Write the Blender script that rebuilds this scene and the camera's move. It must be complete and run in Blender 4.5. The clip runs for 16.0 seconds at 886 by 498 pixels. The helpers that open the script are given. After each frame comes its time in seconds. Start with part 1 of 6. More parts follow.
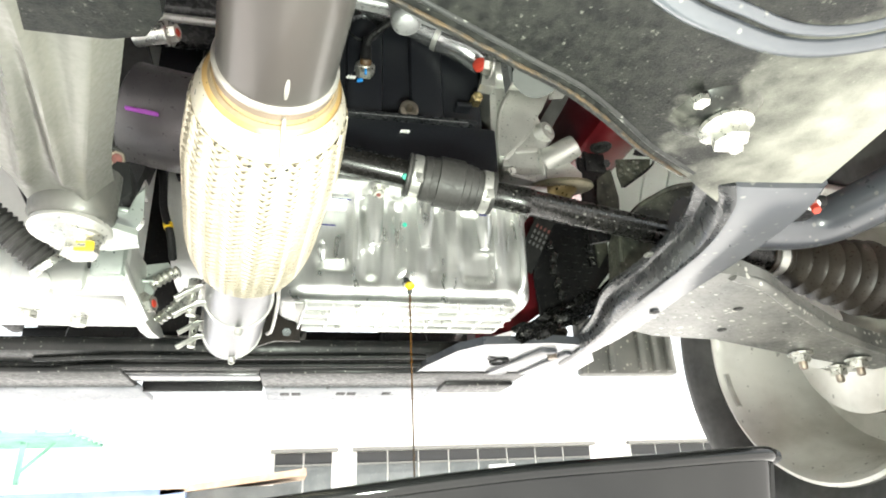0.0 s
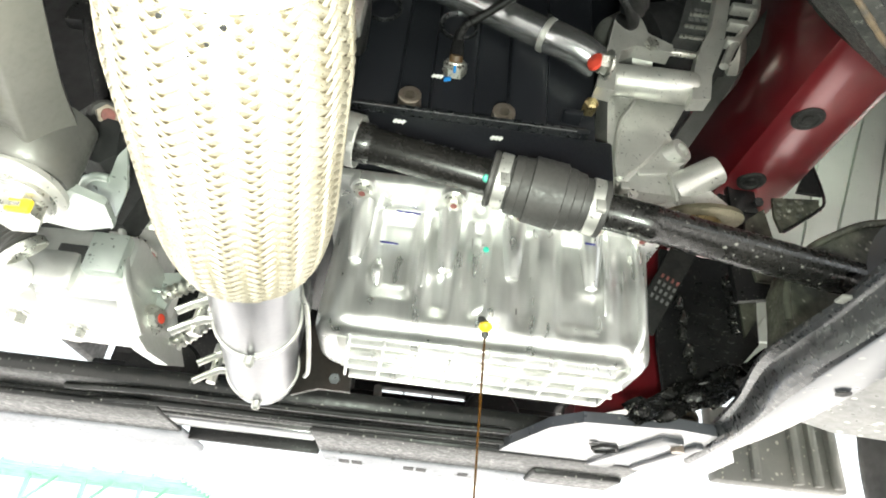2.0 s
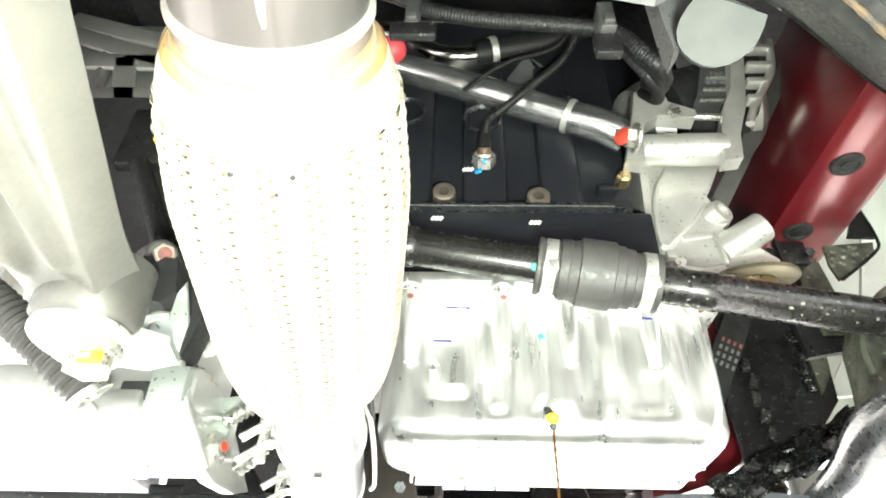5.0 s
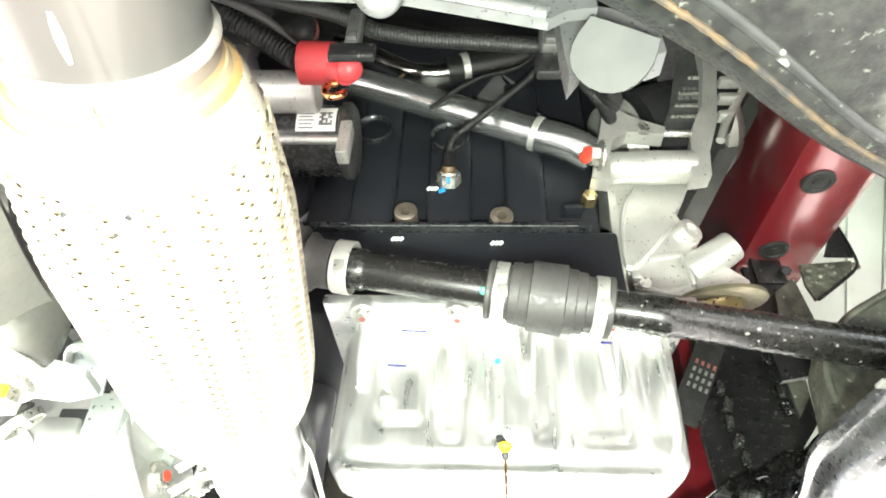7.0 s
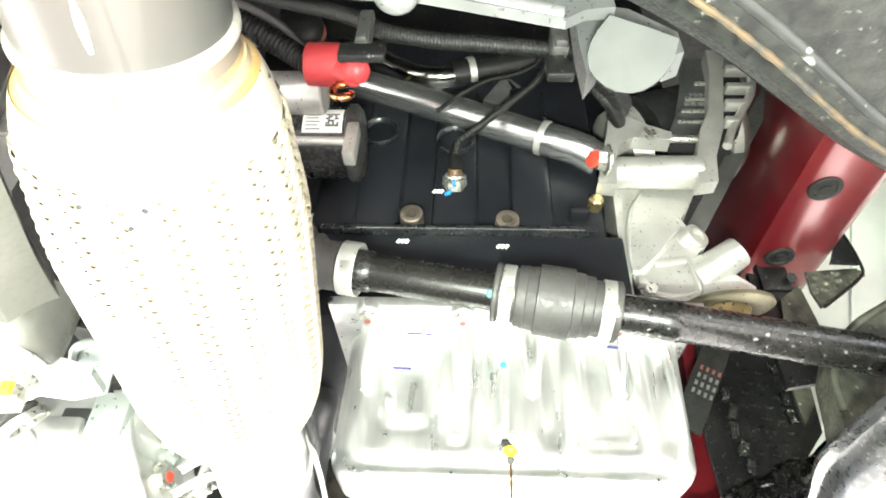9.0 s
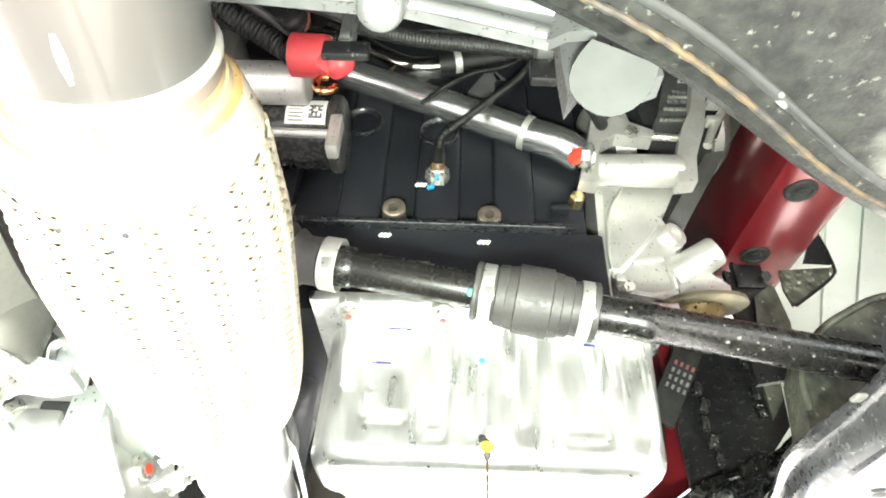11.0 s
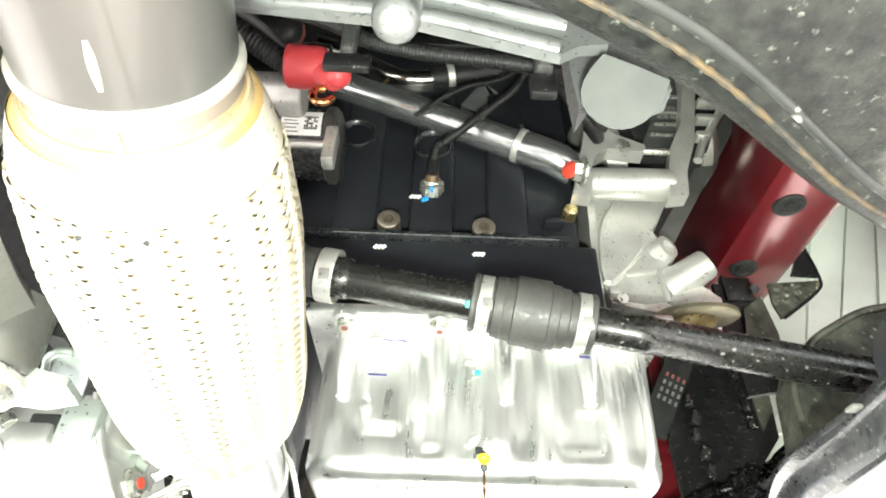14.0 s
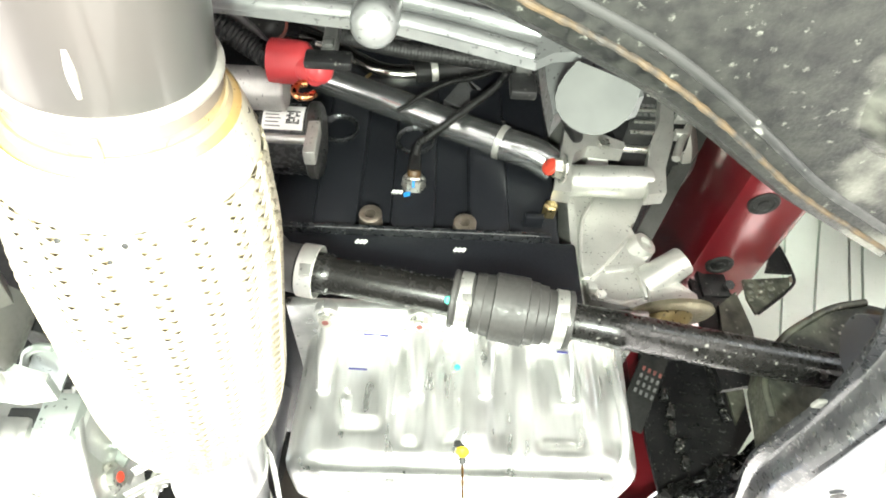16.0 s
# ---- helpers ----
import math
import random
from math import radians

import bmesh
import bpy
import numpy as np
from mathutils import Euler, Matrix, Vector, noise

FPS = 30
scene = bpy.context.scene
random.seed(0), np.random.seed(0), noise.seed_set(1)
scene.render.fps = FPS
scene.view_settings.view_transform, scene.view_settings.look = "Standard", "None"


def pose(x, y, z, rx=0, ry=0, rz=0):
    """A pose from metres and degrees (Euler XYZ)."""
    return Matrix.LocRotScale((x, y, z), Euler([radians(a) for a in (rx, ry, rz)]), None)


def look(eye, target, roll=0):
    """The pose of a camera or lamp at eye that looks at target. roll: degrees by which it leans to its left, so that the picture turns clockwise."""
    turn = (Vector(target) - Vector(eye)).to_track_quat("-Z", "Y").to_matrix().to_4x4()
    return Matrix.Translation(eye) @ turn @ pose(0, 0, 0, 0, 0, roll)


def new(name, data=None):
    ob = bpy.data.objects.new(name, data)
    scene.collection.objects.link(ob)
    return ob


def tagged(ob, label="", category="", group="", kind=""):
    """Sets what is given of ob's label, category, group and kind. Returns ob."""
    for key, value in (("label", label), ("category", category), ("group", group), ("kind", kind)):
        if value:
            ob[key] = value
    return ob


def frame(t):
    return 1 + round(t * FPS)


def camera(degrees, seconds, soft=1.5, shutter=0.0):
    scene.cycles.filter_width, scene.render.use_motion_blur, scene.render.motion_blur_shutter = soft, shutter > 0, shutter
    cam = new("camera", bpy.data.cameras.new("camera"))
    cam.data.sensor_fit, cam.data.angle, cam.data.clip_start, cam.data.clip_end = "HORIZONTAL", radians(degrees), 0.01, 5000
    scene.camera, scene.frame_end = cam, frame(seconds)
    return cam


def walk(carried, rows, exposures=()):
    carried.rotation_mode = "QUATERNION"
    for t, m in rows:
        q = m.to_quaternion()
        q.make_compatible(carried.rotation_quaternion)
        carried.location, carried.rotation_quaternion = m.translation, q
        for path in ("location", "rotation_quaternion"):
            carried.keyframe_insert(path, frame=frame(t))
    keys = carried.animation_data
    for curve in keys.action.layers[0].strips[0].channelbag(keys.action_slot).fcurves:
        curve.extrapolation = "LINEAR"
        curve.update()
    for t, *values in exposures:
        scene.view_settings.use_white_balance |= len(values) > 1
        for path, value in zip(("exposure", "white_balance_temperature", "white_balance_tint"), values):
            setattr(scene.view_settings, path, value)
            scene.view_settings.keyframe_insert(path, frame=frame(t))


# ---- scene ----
cam = camera(70.5, 16.0, soft=1.9)
PATH = [
    (0, (0.145, 0.025, 1.588), (0.579, 1.822, 2.353), -2.7),
    (0.5, (0.139, 0.083, 1.584), (0.554, 1.856, 2.411), -1.8),
    (1, (0.175, 0.142, 1.591), (0.466, 1.918, 2.465), 0.3),
    (1.5, (0.201, 0.171, 1.598), (0.289, 1.903, 2.594), 5.7),
    (2, (0.205, 0.195, 1.615), (0.264, 1.937, 2.597), 6.3),
    (2.5, (0.188, 0.18, 1.628), (0.187, 1.802, 2.799), 1.3),
    (3, (0.193, 0.184, 1.634), (0.198, 1.772, 2.849), 0.7),
    (3.5, (0.188, 0.196, 1.619), (0.213, 1.817, 2.789), 1.5),
    (4, (0.182, 0.193, 1.622), (0.146, 1.809, 2.801), 2.6),
    (6.5, (0.225, 0.19, 1.639), (0.165, 1.793, 2.834), 1.2),
    (7, (0.238, 0.196, 1.644), (0.148, 1.782, 2.859), 2.2),
    (7.5, (0.23, 0.2, 1.634), (0.089, 1.791, 2.838), 4.1),
    (8, (0.224, 0.198, 1.635), (0.078, 1.79, 2.838), 4.0),
    (8.5, (0.232, 0.207, 1.642), (0.167, 1.805, 2.842), 2.5),
    (9, (0.232, 0.199, 1.643), (0.143, 1.775, 2.872), 2.8),
    (11.5, (0.233, 0.187, 1.654), (0.211, 1.806, 2.827), 2.4),
    (12, (0.232, 0.188, 1.653), (0.216, 1.799, 2.837), 2.1),
    (12.5, (0.233, 0.199, 1.65), (0.251, 1.817, 2.825), 2.0),
    (13, (0.225, 0.192, 1.654), (0.258, 1.763, 2.891), 1.8),
    (13.5, (0.22, 0.187, 1.651), (0.251, 1.765, 2.879), 1.5),
    (14, (0.221, 0.187, 1.651), (0.241, 1.777, 2.865), 1.7),
    (14.5, (0.215, 0.187, 1.647), (0.244, 1.774, 2.864), 2.1),
    (15, (0.214, 0.184, 1.646), (0.252, 1.779, 2.853), 2.2),
    (15.5, (0.219, 0.179, 1.65), (0.278, 1.774, 2.855), 1.3),
    (16, (0.224, 0.18, 1.651), (0.295, 1.783, 2.843), 1.0),
]
EXPOSURES = [(0, 1.42), (0.5, 1.1), (1.0, 0.65), (1.5, 1.18), (2.0, 1.5), (2.5, 1.95), (3.0, 2.3), (3.5, 2.4), (6.5, 2.5), (7.0, 2.6), (9.0, 2.65), (12.0, 2.68), (12.6, 2.65), (13.0, 2.45), (13.6, 2.25), (14.5, 2.35), (15.0, 2.4), (16.0, 2.35)]
walk(cam, [(t, look(eye, target, roll)) for t, eye, target, roll in PATH],
     exposures=EXPOSURES)

# ---- world, sun, lamp ----
world = bpy.data.worlds.new("world")
scene.world = world
world.use_nodes = True
wn = world.node_tree.nodes
sky = wn.new("ShaderNodeTexSky")
sky.sky_type = 'NISHITA'
sky.sun_disc = False
sky.sun_elevation, sky.sun_rotation = radians(56), radians(112)
sky.air_density, sky.dust_density = 1.2, 3.0
wn["Background"].inputs[1].default_value = 0.15
haze = wn.new("ShaderNodeMixRGB")     # thin bright cloud all over the sky
haze.inputs[0].default_value, haze.inputs[2].default_value = 0.6, (5.95, 6.1, 5.65, 1)
world.node_tree.links.new(sky.outputs[0], haze.inputs[1])
world.node_tree.links.new(haze.outputs[0], wn["Background"].inputs[0])

sun_data = bpy.data.lights.new("sun", 'SUN')
sun_data.energy, sun_data.angle, sun_data.color = 5.0, radians(0.6), (1.0, 0.95, 0.88)
sun = new("sun", sun_data)
sun.matrix_world = look((5.0, -2.0, 8.0), (0, 0, 0))

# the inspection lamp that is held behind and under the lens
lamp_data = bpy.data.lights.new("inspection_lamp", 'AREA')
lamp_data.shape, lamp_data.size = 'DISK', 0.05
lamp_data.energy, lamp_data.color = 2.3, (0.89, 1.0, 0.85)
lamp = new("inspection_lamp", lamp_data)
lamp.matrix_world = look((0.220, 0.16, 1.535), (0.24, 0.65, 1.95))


# ---- materials ----
def surface(name, a, b, metal=0.0, rough=0.5, scale=8.0, fine=120.0, bump=0.1, speck=None, speck_scale=90.0, speck_cut=0.66,
            coat=0.0, rough_var=0.15, stretch=(1, 1, 1), bump_dist=0.001, spec=0.5, soft=0.12, coat_rough=0.03):
    """Two tones mixed by a broad noise, a fine grain for roughness and relief, and flecks of dirt where speck is given."""
    m = bpy.data.materials.new(name)
    m.use_nodes = True
    t = m.node_tree
    n, ln = t.nodes, t.links.new
    p = n["Principled BSDF"]
    co = n.new("ShaderNodeTexCoord")
    mp = n.new("ShaderNodeMapping")
    mp.inputs["Scale"].default_value = stretch
    ln(co.outputs["Object"], mp.inputs[0])
    broad = n.new("ShaderNodeTexNoise")
    broad.inputs["Scale"].default_value, broad.inputs["Detail"].default_value = scale, 6
    ln(mp.outputs[0], broad.inputs["Vector"])
    ramp = n.new("ShaderNodeMapRange")
    ramp.inputs[1].default_value, ramp.inputs[2].default_value = 0.35, 0.65
    ln(broad.outputs["Fac"], ramp.inputs[0])
    mix = n.new("ShaderNodeMixRGB")
    mix.inputs[1].default_value, mix.inputs[2].default_value = (*a, 1), (*b, 1)
    ln(ramp.outputs[0], mix.inputs[0])
    out = mix.outputs[0]
    grain = n.new("ShaderNodeTexNoise")
    grain.inputs["Scale"].default_value, grain.inputs["Detail"].default_value = fine, 4
    ln(mp.outputs[0], grain.inputs["Vector"])
    if speck:
        dots = n.new("ShaderNodeTexVoronoi")
        dots.inputs["Scale"].default_value = speck_scale
        warp = n.new("ShaderNodeMixRGB")
        warp.inputs[0].default_value = 0.004
        ln(co.outputs["Object"], warp.inputs[1])
        ln(grain.outputs["Color"], warp.inputs[2])
        ln(warp.outputs[0], dots.inputs["Vector"])
        lot = n.new("ShaderNodeSeparateColor")
        ln(dots.outputs["Color"], lot.inputs[0])
        size = n.new("ShaderNodeMath")
        size.operation = 'POWER'
        size.inputs[1].default_value = 2.5
        ln(lot.outputs[0], size.inputs[0])
        drop = n.new("ShaderNodeMath")
        drop.operation = 'MULTIPLY_ADD'
        drop.inputs[1].default_value = 0.46 - 0.5 * (speck_cut - 0.5)
        drop.inputs[2].default_value = 0.0
        ln(size.outputs[0], drop.inputs[0])
        gap = n.new("ShaderNodeMath")
        gap.operation = 'SUBTRACT'
        ln(drop.outputs[0], gap.inputs[0])
        ln(dots.outputs["Distance"], gap.inputs[1])
        cut = n.new("ShaderNodeMapRange")
        cut.inputs[1].default_value, cut.inputs[2].default_value = 0.0, soft
        ln(gap.outputs[0], cut.inputs[0])
        over = n.new("ShaderNodeMixRGB")
        over.inputs[2].default_value = (*speck, 1)
        ln(cut.outputs[0], over.inputs[0])
        ln(out, over.inputs[1])
        out = over.outputs[0]
    ln(out, p.inputs["Base Color"])
    p.inputs["Metallic"].default_value = metal
    rr = n.new("ShaderNodeMapRange")
    rr.inputs[1].default_value, rr.inputs[2].default_value = 0.3, 0.7
    rr.inputs[3].default_value, rr.inputs[4].default_value = max(0.03, rough - rough_var), min(1.0, rough + rough_var)
    ln(grain.outputs["Fac"], rr.inputs[0])
    ln(rr.outputs[0], p.inputs["Roughness"])
    p.inputs["Coat Weight"].default_value, p.inputs["Coat Roughness"].default_value = coat, coat_rough
    p.inputs["Specular IOR Level"].default_value = spec
    if bump:
        bp = n.new("ShaderNodeBump")
        bp.inputs["Strength"].default_value, bp.inputs["Distance"].default_value = bump, bump_dist
        ln(grain.outputs["Fac"], bp.inputs["Height"])
        ln(bp.outputs[0], p.inputs["Normal"])
    return m


M_CAST = surface("cast_aluminium", (0.70, 0.70, 0.68), (0.61, 0.61, 0.59), 0.85, 0.43, 14, 300, 0.06)
M_CAST2 = surface("grey_cast_aluminium", (0.56, 0.56, 0.53), (0.47, 0.47, 0.44), 0.8, 0.46, 12, 300, 0.06)
M_BAR = surface("dull_cast_aluminium", (0.19, 0.19, 0.192), (0.145, 0.145, 0.147), 0.6, 0.40, 30, 300, 0.06)
M_DISC = surface("dull_gold_disc", (0.20, 0.18, 0.12), (0.30, 0.27, 0.19), 0.8, 0.4, 40, 300, 0.05)
M_CUP = surface("matt_machined_cup", (0.044, 0.044, 0.043), (0.034, 0.034, 0.034), 0.2, 0.66, 50, 300, 0.0, spec=0.3, rough_var=0.02)
M_PAN = surface("pressed_aluminium", (0.84, 0.84, 0.825), (0.58, 0.58, 0.57), 0.89, 0.335, 36, 90, 0.02, rough_var=0.09, stretch=(1.0, 1.0, 0.25))
M_BLOCK = surface("black_engine_paint", (0.006, 0.0065, 0.009), (0.011, 0.012, 0.015), 0.0, 0.45, 10, 700, 0.2, spec=0.35)
M_RUBBER = surface("black_rubber", (0.03, 0.029, 0.028), (0.055, 0.052, 0.05), 0.0, 0.55, 20, 300, 0.1)
M_SHAFT = surface("black_shaft_paint", (0.010, 0.0097, 0.0093), (0.018, 0.017, 0.016), 0.0, 0.28, 20, 200, 0.0, (0.20, 0.195, 0.18), 230, 0.665, soft=0.12)
M_DIRTY = surface("dusty_black_frame_paint", (0.0020, 0.0024, 0.0022), (0.011, 0.0115, 0.0098), 0.0, 0.45, 170, 700, 0.15, (0.075, 0.075, 0.066), 330, 0.57, soft=0.30, coat=0.12, coat_rough=0.24, spec=0.22)


def dust_and_daylight(m, x0, x1, colour, amount):
    """Road dust thrown up by the wheel, with the outer side's daylight painted in: paler outwards, broken up by a
    cloudy noise.
    """
    t = m.node_tree
    n, ln = t.nodes, t.links.new
    p = n["Principled BSDF"]
    old = p.inputs["Base Color"].links[0].from_socket
    geo, sep, cloud = n.new("ShaderNodeNewGeometry"), n.new("ShaderNodeSeparateXYZ"), n.new("ShaderNodeTexNoise")
    ln(geo.outputs["Position"], sep.inputs[0])
    ln(geo.outputs["Position"], cloud.inputs["Vector"])
    cloud.inputs["Scale"].default_value, cloud.inputs["Detail"].default_value = 28, 7
    add = n.new("ShaderNodeMath")
    add.operation = 'MULTIPLY_ADD'
    add.inputs[1].default_value = 0.22
    ln(cloud.outputs["Fac"], add.inputs[0])
    ln(sep.outputs[0], add.inputs[2])
    ramp = n.new("ShaderNodeMapRange")
    ramp.inputs[1].default_value, ramp.inputs[2].default_value = x0 + 0.11, x1 + 0.11
    ramp.inputs[4].default_value = amount
    ln(add.outputs[0], ramp.inputs[0])
    mix = n.new("ShaderNodeMixRGB")
    mix.inputs[2].default_value = (*colour, 1)
    ln(ramp.outputs[0], mix.inputs[0])
    ln(old, mix.inputs[1])
    ln(mix.outputs[0], p.inputs["Base Color"])


dust_and_daylight(M_DIRTY, 0.372, 0.485, (0.29, 0.28, 0.245), 0.9)
M_CRUMPLE = surface("shiny_crumpled_plastic", (0.007, 0.007, 0.0075), (0.020, 0.020, 0.019), 0.0, 0.22, 20, 200, 0.1, (0.19, 0.185, 0.165), 240, 0.575, soft=0.12)
M_ARM = surface("black_chassis_paint_glossy", (0.046, 0.050, 0.061), (0.072, 0.076, 0.086), 0.0, 0.3, 9, 60, 0.0, (0.14, 0.14, 0.135), 130, 0.69, coat=0.7, soft=0.10, coat_rough=0.16, rough_var=0.03)
M_RAILSPOT = surface("spattered_black_paint", (0.006, 0.007, 0.007), (0.022, 0.022, 0.021), 0.0, 0.42, 24, 160, 0.2, (0.20, 0.197, 0.18), 190, 0.50, coat=0.08, soft=0.3, coat_rough=0.2, spec=0.3)
M_COREPLUG = surface("dull_dark_steel", (0.045, 0.047, 0.05), (0.022, 0.023, 0.025), 0.7, 0.32, 60, 300, 0.1)
M_CLIPGREY = surface("dark_grey_clip_plastic", (0.050, 0.050, 0.048), (0.032, 0.032, 0.031), 0.0, 0.4, 60, 300, 0.1)
M_CREAM = surface("cream_cast_aluminium", (0.575, 0.57, 0.535), (0.46, 0.455, 0.43), 0.65, 0.40, 24, 300, 0.02)
M_TORQUE = surface("weathered_cast_aluminium", (0.205, 0.20, 0.182), (0.15, 0.147, 0.134), 0.5, 0.44, 14, 300, 0.05)
M_TROUGH = surface("spattered_trough_paint", (0.007, 0.008, 0.010), (0.020, 0.021, 0.023), 0.0, 0.32, 60, 160, 0.04, (0.15, 0.147, 0.138), 300, 0.58, coat=0.5, soft=0.3, coat_rough=0.12, spec=0.35)
M_CARM = surface("dusty_control_arm_paint", (0.060, 0.061, 0.058), (0.145, 0.142, 0.13), 0.0, 0.4, 22, 160, 0.15, (0.42, 0.41, 0.37), 120, 0.585, coat=0.5, soft=0.08, coat_rough=0.35)
M_TOWER = surface("brown_dusty_frame_paint", (0.012, 0.0135, 0.0095), (0.070, 0.072, 0.053), 0.0, 0.5, 60, 260, 0.35, (0.26, 0.255, 0.22), 170, 0.58, soft=0.3)
M_DUSTRUBBER = surface("dusty_boot_rubber", (0.022, 0.0175, 0.0145), (0.044, 0.036, 0.029), 0.0, 0.38, 24, 300, 0.06)
M_PLASTIC = surface("black_plastic", (0.004, 0.004, 0.0045), (0.011, 0.011, 0.011), 0.0, 0.42, 14, 220, 0.25, (0.08, 0.078, 0.07), 300, 0.62, soft=0.12, spec=0.35)
M_PLASTIC2 = surface("dusty_grey_plastic", (0.12, 0.12, 0.112), (0.20, 0.195, 0.178), 0.0, 0.55, 10, 220, 0.25, (0.4, 0.38, 0.33), 120, 0.66)
M_LIP = surface("bluish_scuffed_plastic", (0.17, 0.18, 0.20), (0.28, 0.29, 0.31), 0.0, 0.5, 14, 220, 0.25, (0.08, 0.08, 0.08), 90, 0.62, soft=0.2)
M_RED = surface("dark_red_car_paint", (0.125, 0.006, 0.010), (0.145, 0.008, 0.012), 0.30, 0.34, 6, 900, 0.03, coat=1.0, coat_rough=0.20, rough_var=0.04)
M_REDCAP = surface("red_rubber", (0.46, 0.045, 0.05), (0.38, 0.035, 0.04), 0.0, 0.45, 30, 300, 0.05)
M_CHROME = surface("bright_steel", (0.78, 0.76, 0.72), (0.66, 0.64, 0.60), 1.0, 0.16, 18, 150, 0.05, rough_var=0.08)
M_GALV = surface("galvanised_tube", (0.66, 0.665, 0.67), (0.56, 0.565, 0.57), 0.94, 0.25, 10, 30, 0.0, rough_var=0.0)
M_ZINC = surface("zinc_plated_steel", (0.70, 0.70, 0.66), (0.56, 0.55, 0.50), 0.9, 0.34, 60, 300, 0.1)
M_CLAMP = surface("pale_band_steel", (0.62, 0.61, 0.58), (0.50, 0.49, 0.465), 0.7, 0.4, 60, 300, 0.06)
M_RUSTBOSS = surface("machined_iron", (0.25, 0.205, 0.165), (0.36, 0.31, 0.26), 0.85, 0.42, 80, 300, 0.2)
M_RUST = surface("rusty_edge", (0.008, 0.007, 0.006), (0.042, 0.025, 0.009), 0.0, 0.8, 150, 250, 0.4)
M_FADED = surface("faded_grey_print", (0.15, 0.15, 0.147), (0.09, 0.09, 0.09), 0.0, 0.6, 200, 400, 0.0)
M_SLEEVE_END = surface("cream_end_sleeve", (0.74, 0.68, 0.57), (0.66, 0.60, 0.48), 0.7, 0.36, 20, 300, 0.1)
M_BRASS = surface("yellow_passivated_steel", (0.46, 0.34, 0.13), (0.36, 0.29, 0.16), 0.9, 0.34, 30, 200, 0.1)
M_BROWNPL = surface("brown_connector_plastic", (0.06, 0.035, 0.015), (0.10, 0.055, 0.02), 0.0, 0.4, 40, 200, 0.0)
M_COPPER = surface("copper_lug", (0.75, 0.34, 0.16), (0.6, 0.25, 0.1), 1.0, 0.3, 60, 200, 0.1)
M_BRAID = surface("braided_stainless_wire", (0.52, 0.47, 0.375), (0.42, 0.37, 0.28), 0.65, 0.36, 30, 900, 0.3)
M_UNDER = surface("tan_bellows", (0.20, 0.150, 0.09), (0.27, 0.21, 0.135), 0.3, 0.5, 30, 300, 0.1)
M_HEAT = surface("heat_tinted_stainless", (0.056, 0.047, 0.045), (0.050, 0.056, 0.053), 0.35, 0.36, 6, 200, 0.0, rough_var=0.015, coat=0.3, coat_rough=0.06)
M_STRAW = surface("straw_tinted_stainless", (0.36, 0.235, 0.105), (0.50, 0.37, 0.21), 0.7, 0.38, 24, 300, 0.05)
M_STRAWPALE = surface("pale_straw_stainless", (0.52, 0.35, 0.15), (0.42, 0.27, 0.11), 0.6, 0.42, 24, 300, 0.05)
M_TAN = surface("tan_heat_band", (0.20, 0.145, 0.105), (0.145, 0.115, 0.095), 0.4, 0.4, 14, 200, 0.0, rough_var=0.03)
M_STEEL = surface("brushed_stainless_tube", (0.25, 0.25, 0.265), (0.20, 0.20, 0.215), 0.9, 0.32, 18, 300, 0.0, rough_var=0.03)
M_WELD = surface("weld_bead", (0.46, 0.44, 0.41), (0.36, 0.33, 0.30), 0.7, 0.42, 120, 400, 0.4)
M_LINER = surface("pale_grey_wheelhouse_coat", (0.76, 0.83, 0.76), (0.66, 0.73, 0.66), 0.0, 0.4, 9, 160, 0.2)
M_WHITE = surface("white_paint_marker", (0.82, 0.82, 0.80), (0.75, 0.75, 0.72), 0.0, 0.5, 100, 400, 0.1)
M_BLUE = surface("blue_paint_marker", (0.02, 0.22, 0.65), (0.03, 0.30, 0.75), 0.0, 0.4, 90, 400, 0.1)
M_NAVY = surface("navy_ink_mark", (0.012, 0.014, 0.11), (0.02, 0.02, 0.16), 0.0, 0.5, 90, 400, 0.0)
M_PURPLE = surface("purple_paint_mark", (0.40, 0.08, 0.50), (0.48, 0.12, 0.58), 0.0, 0.5, 90, 400, 0.0)
M_TEAL = surface("green_paint_mark", (0.03, 0.42, 0.30), (0.08, 0.55, 0.42), 0.0, 0.5, 90, 400, 0.0)
M_YELLOW = surface("yellow_paint_mark", (0.85, 0.62, 0.02), (0.80, 0.55, 0.02), 0.0, 0.45, 60, 300, 0.0)
M_REDMARK = surface("red_paint_mark", (0.60, 0.06, 0.03), (0.50, 0.05, 0.03), 0.0, 0.5, 60, 300, 0.0)
M_REDDULL = surface("faded_red_print", (0.20, 0.06, 0.05), (0.13, 0.045, 0.04), 0.0, 0.6, 200, 400, 0.0)
M_SLEEVE = surface("black_braided_sleeve", (0.004, 0.004, 0.004), (0.013, 0.013, 0.013), 0.0, 0.42, 400, 900, 0.3, bump_dist=0.001, spec=0.25)
M_LABEL = surface("white_printed_label", (0.80, 0.80, 0.78), (0.76, 0.76, 0.74), 0.0, 0.5, 40, 300, 0.0)
M_INK = surface("black_print", (0.03, 0.03, 0.03), (0.05, 0.05, 0.05), 0.0, 0.6, 40, 300, 0.0)
M_BELT = surface("black_belt_rubber", (0.010, 0.010, 0.010), (0.018, 0.018, 0.017), 0.0, 0.6, 60, 300, 0.05, spec=0.25)
M_TYRE = surface("tyre_rubber", (0.03, 0.03, 0.03), (0.07, 0.068, 0.064), 0.0, 0.7, 10, 90, 0.3)
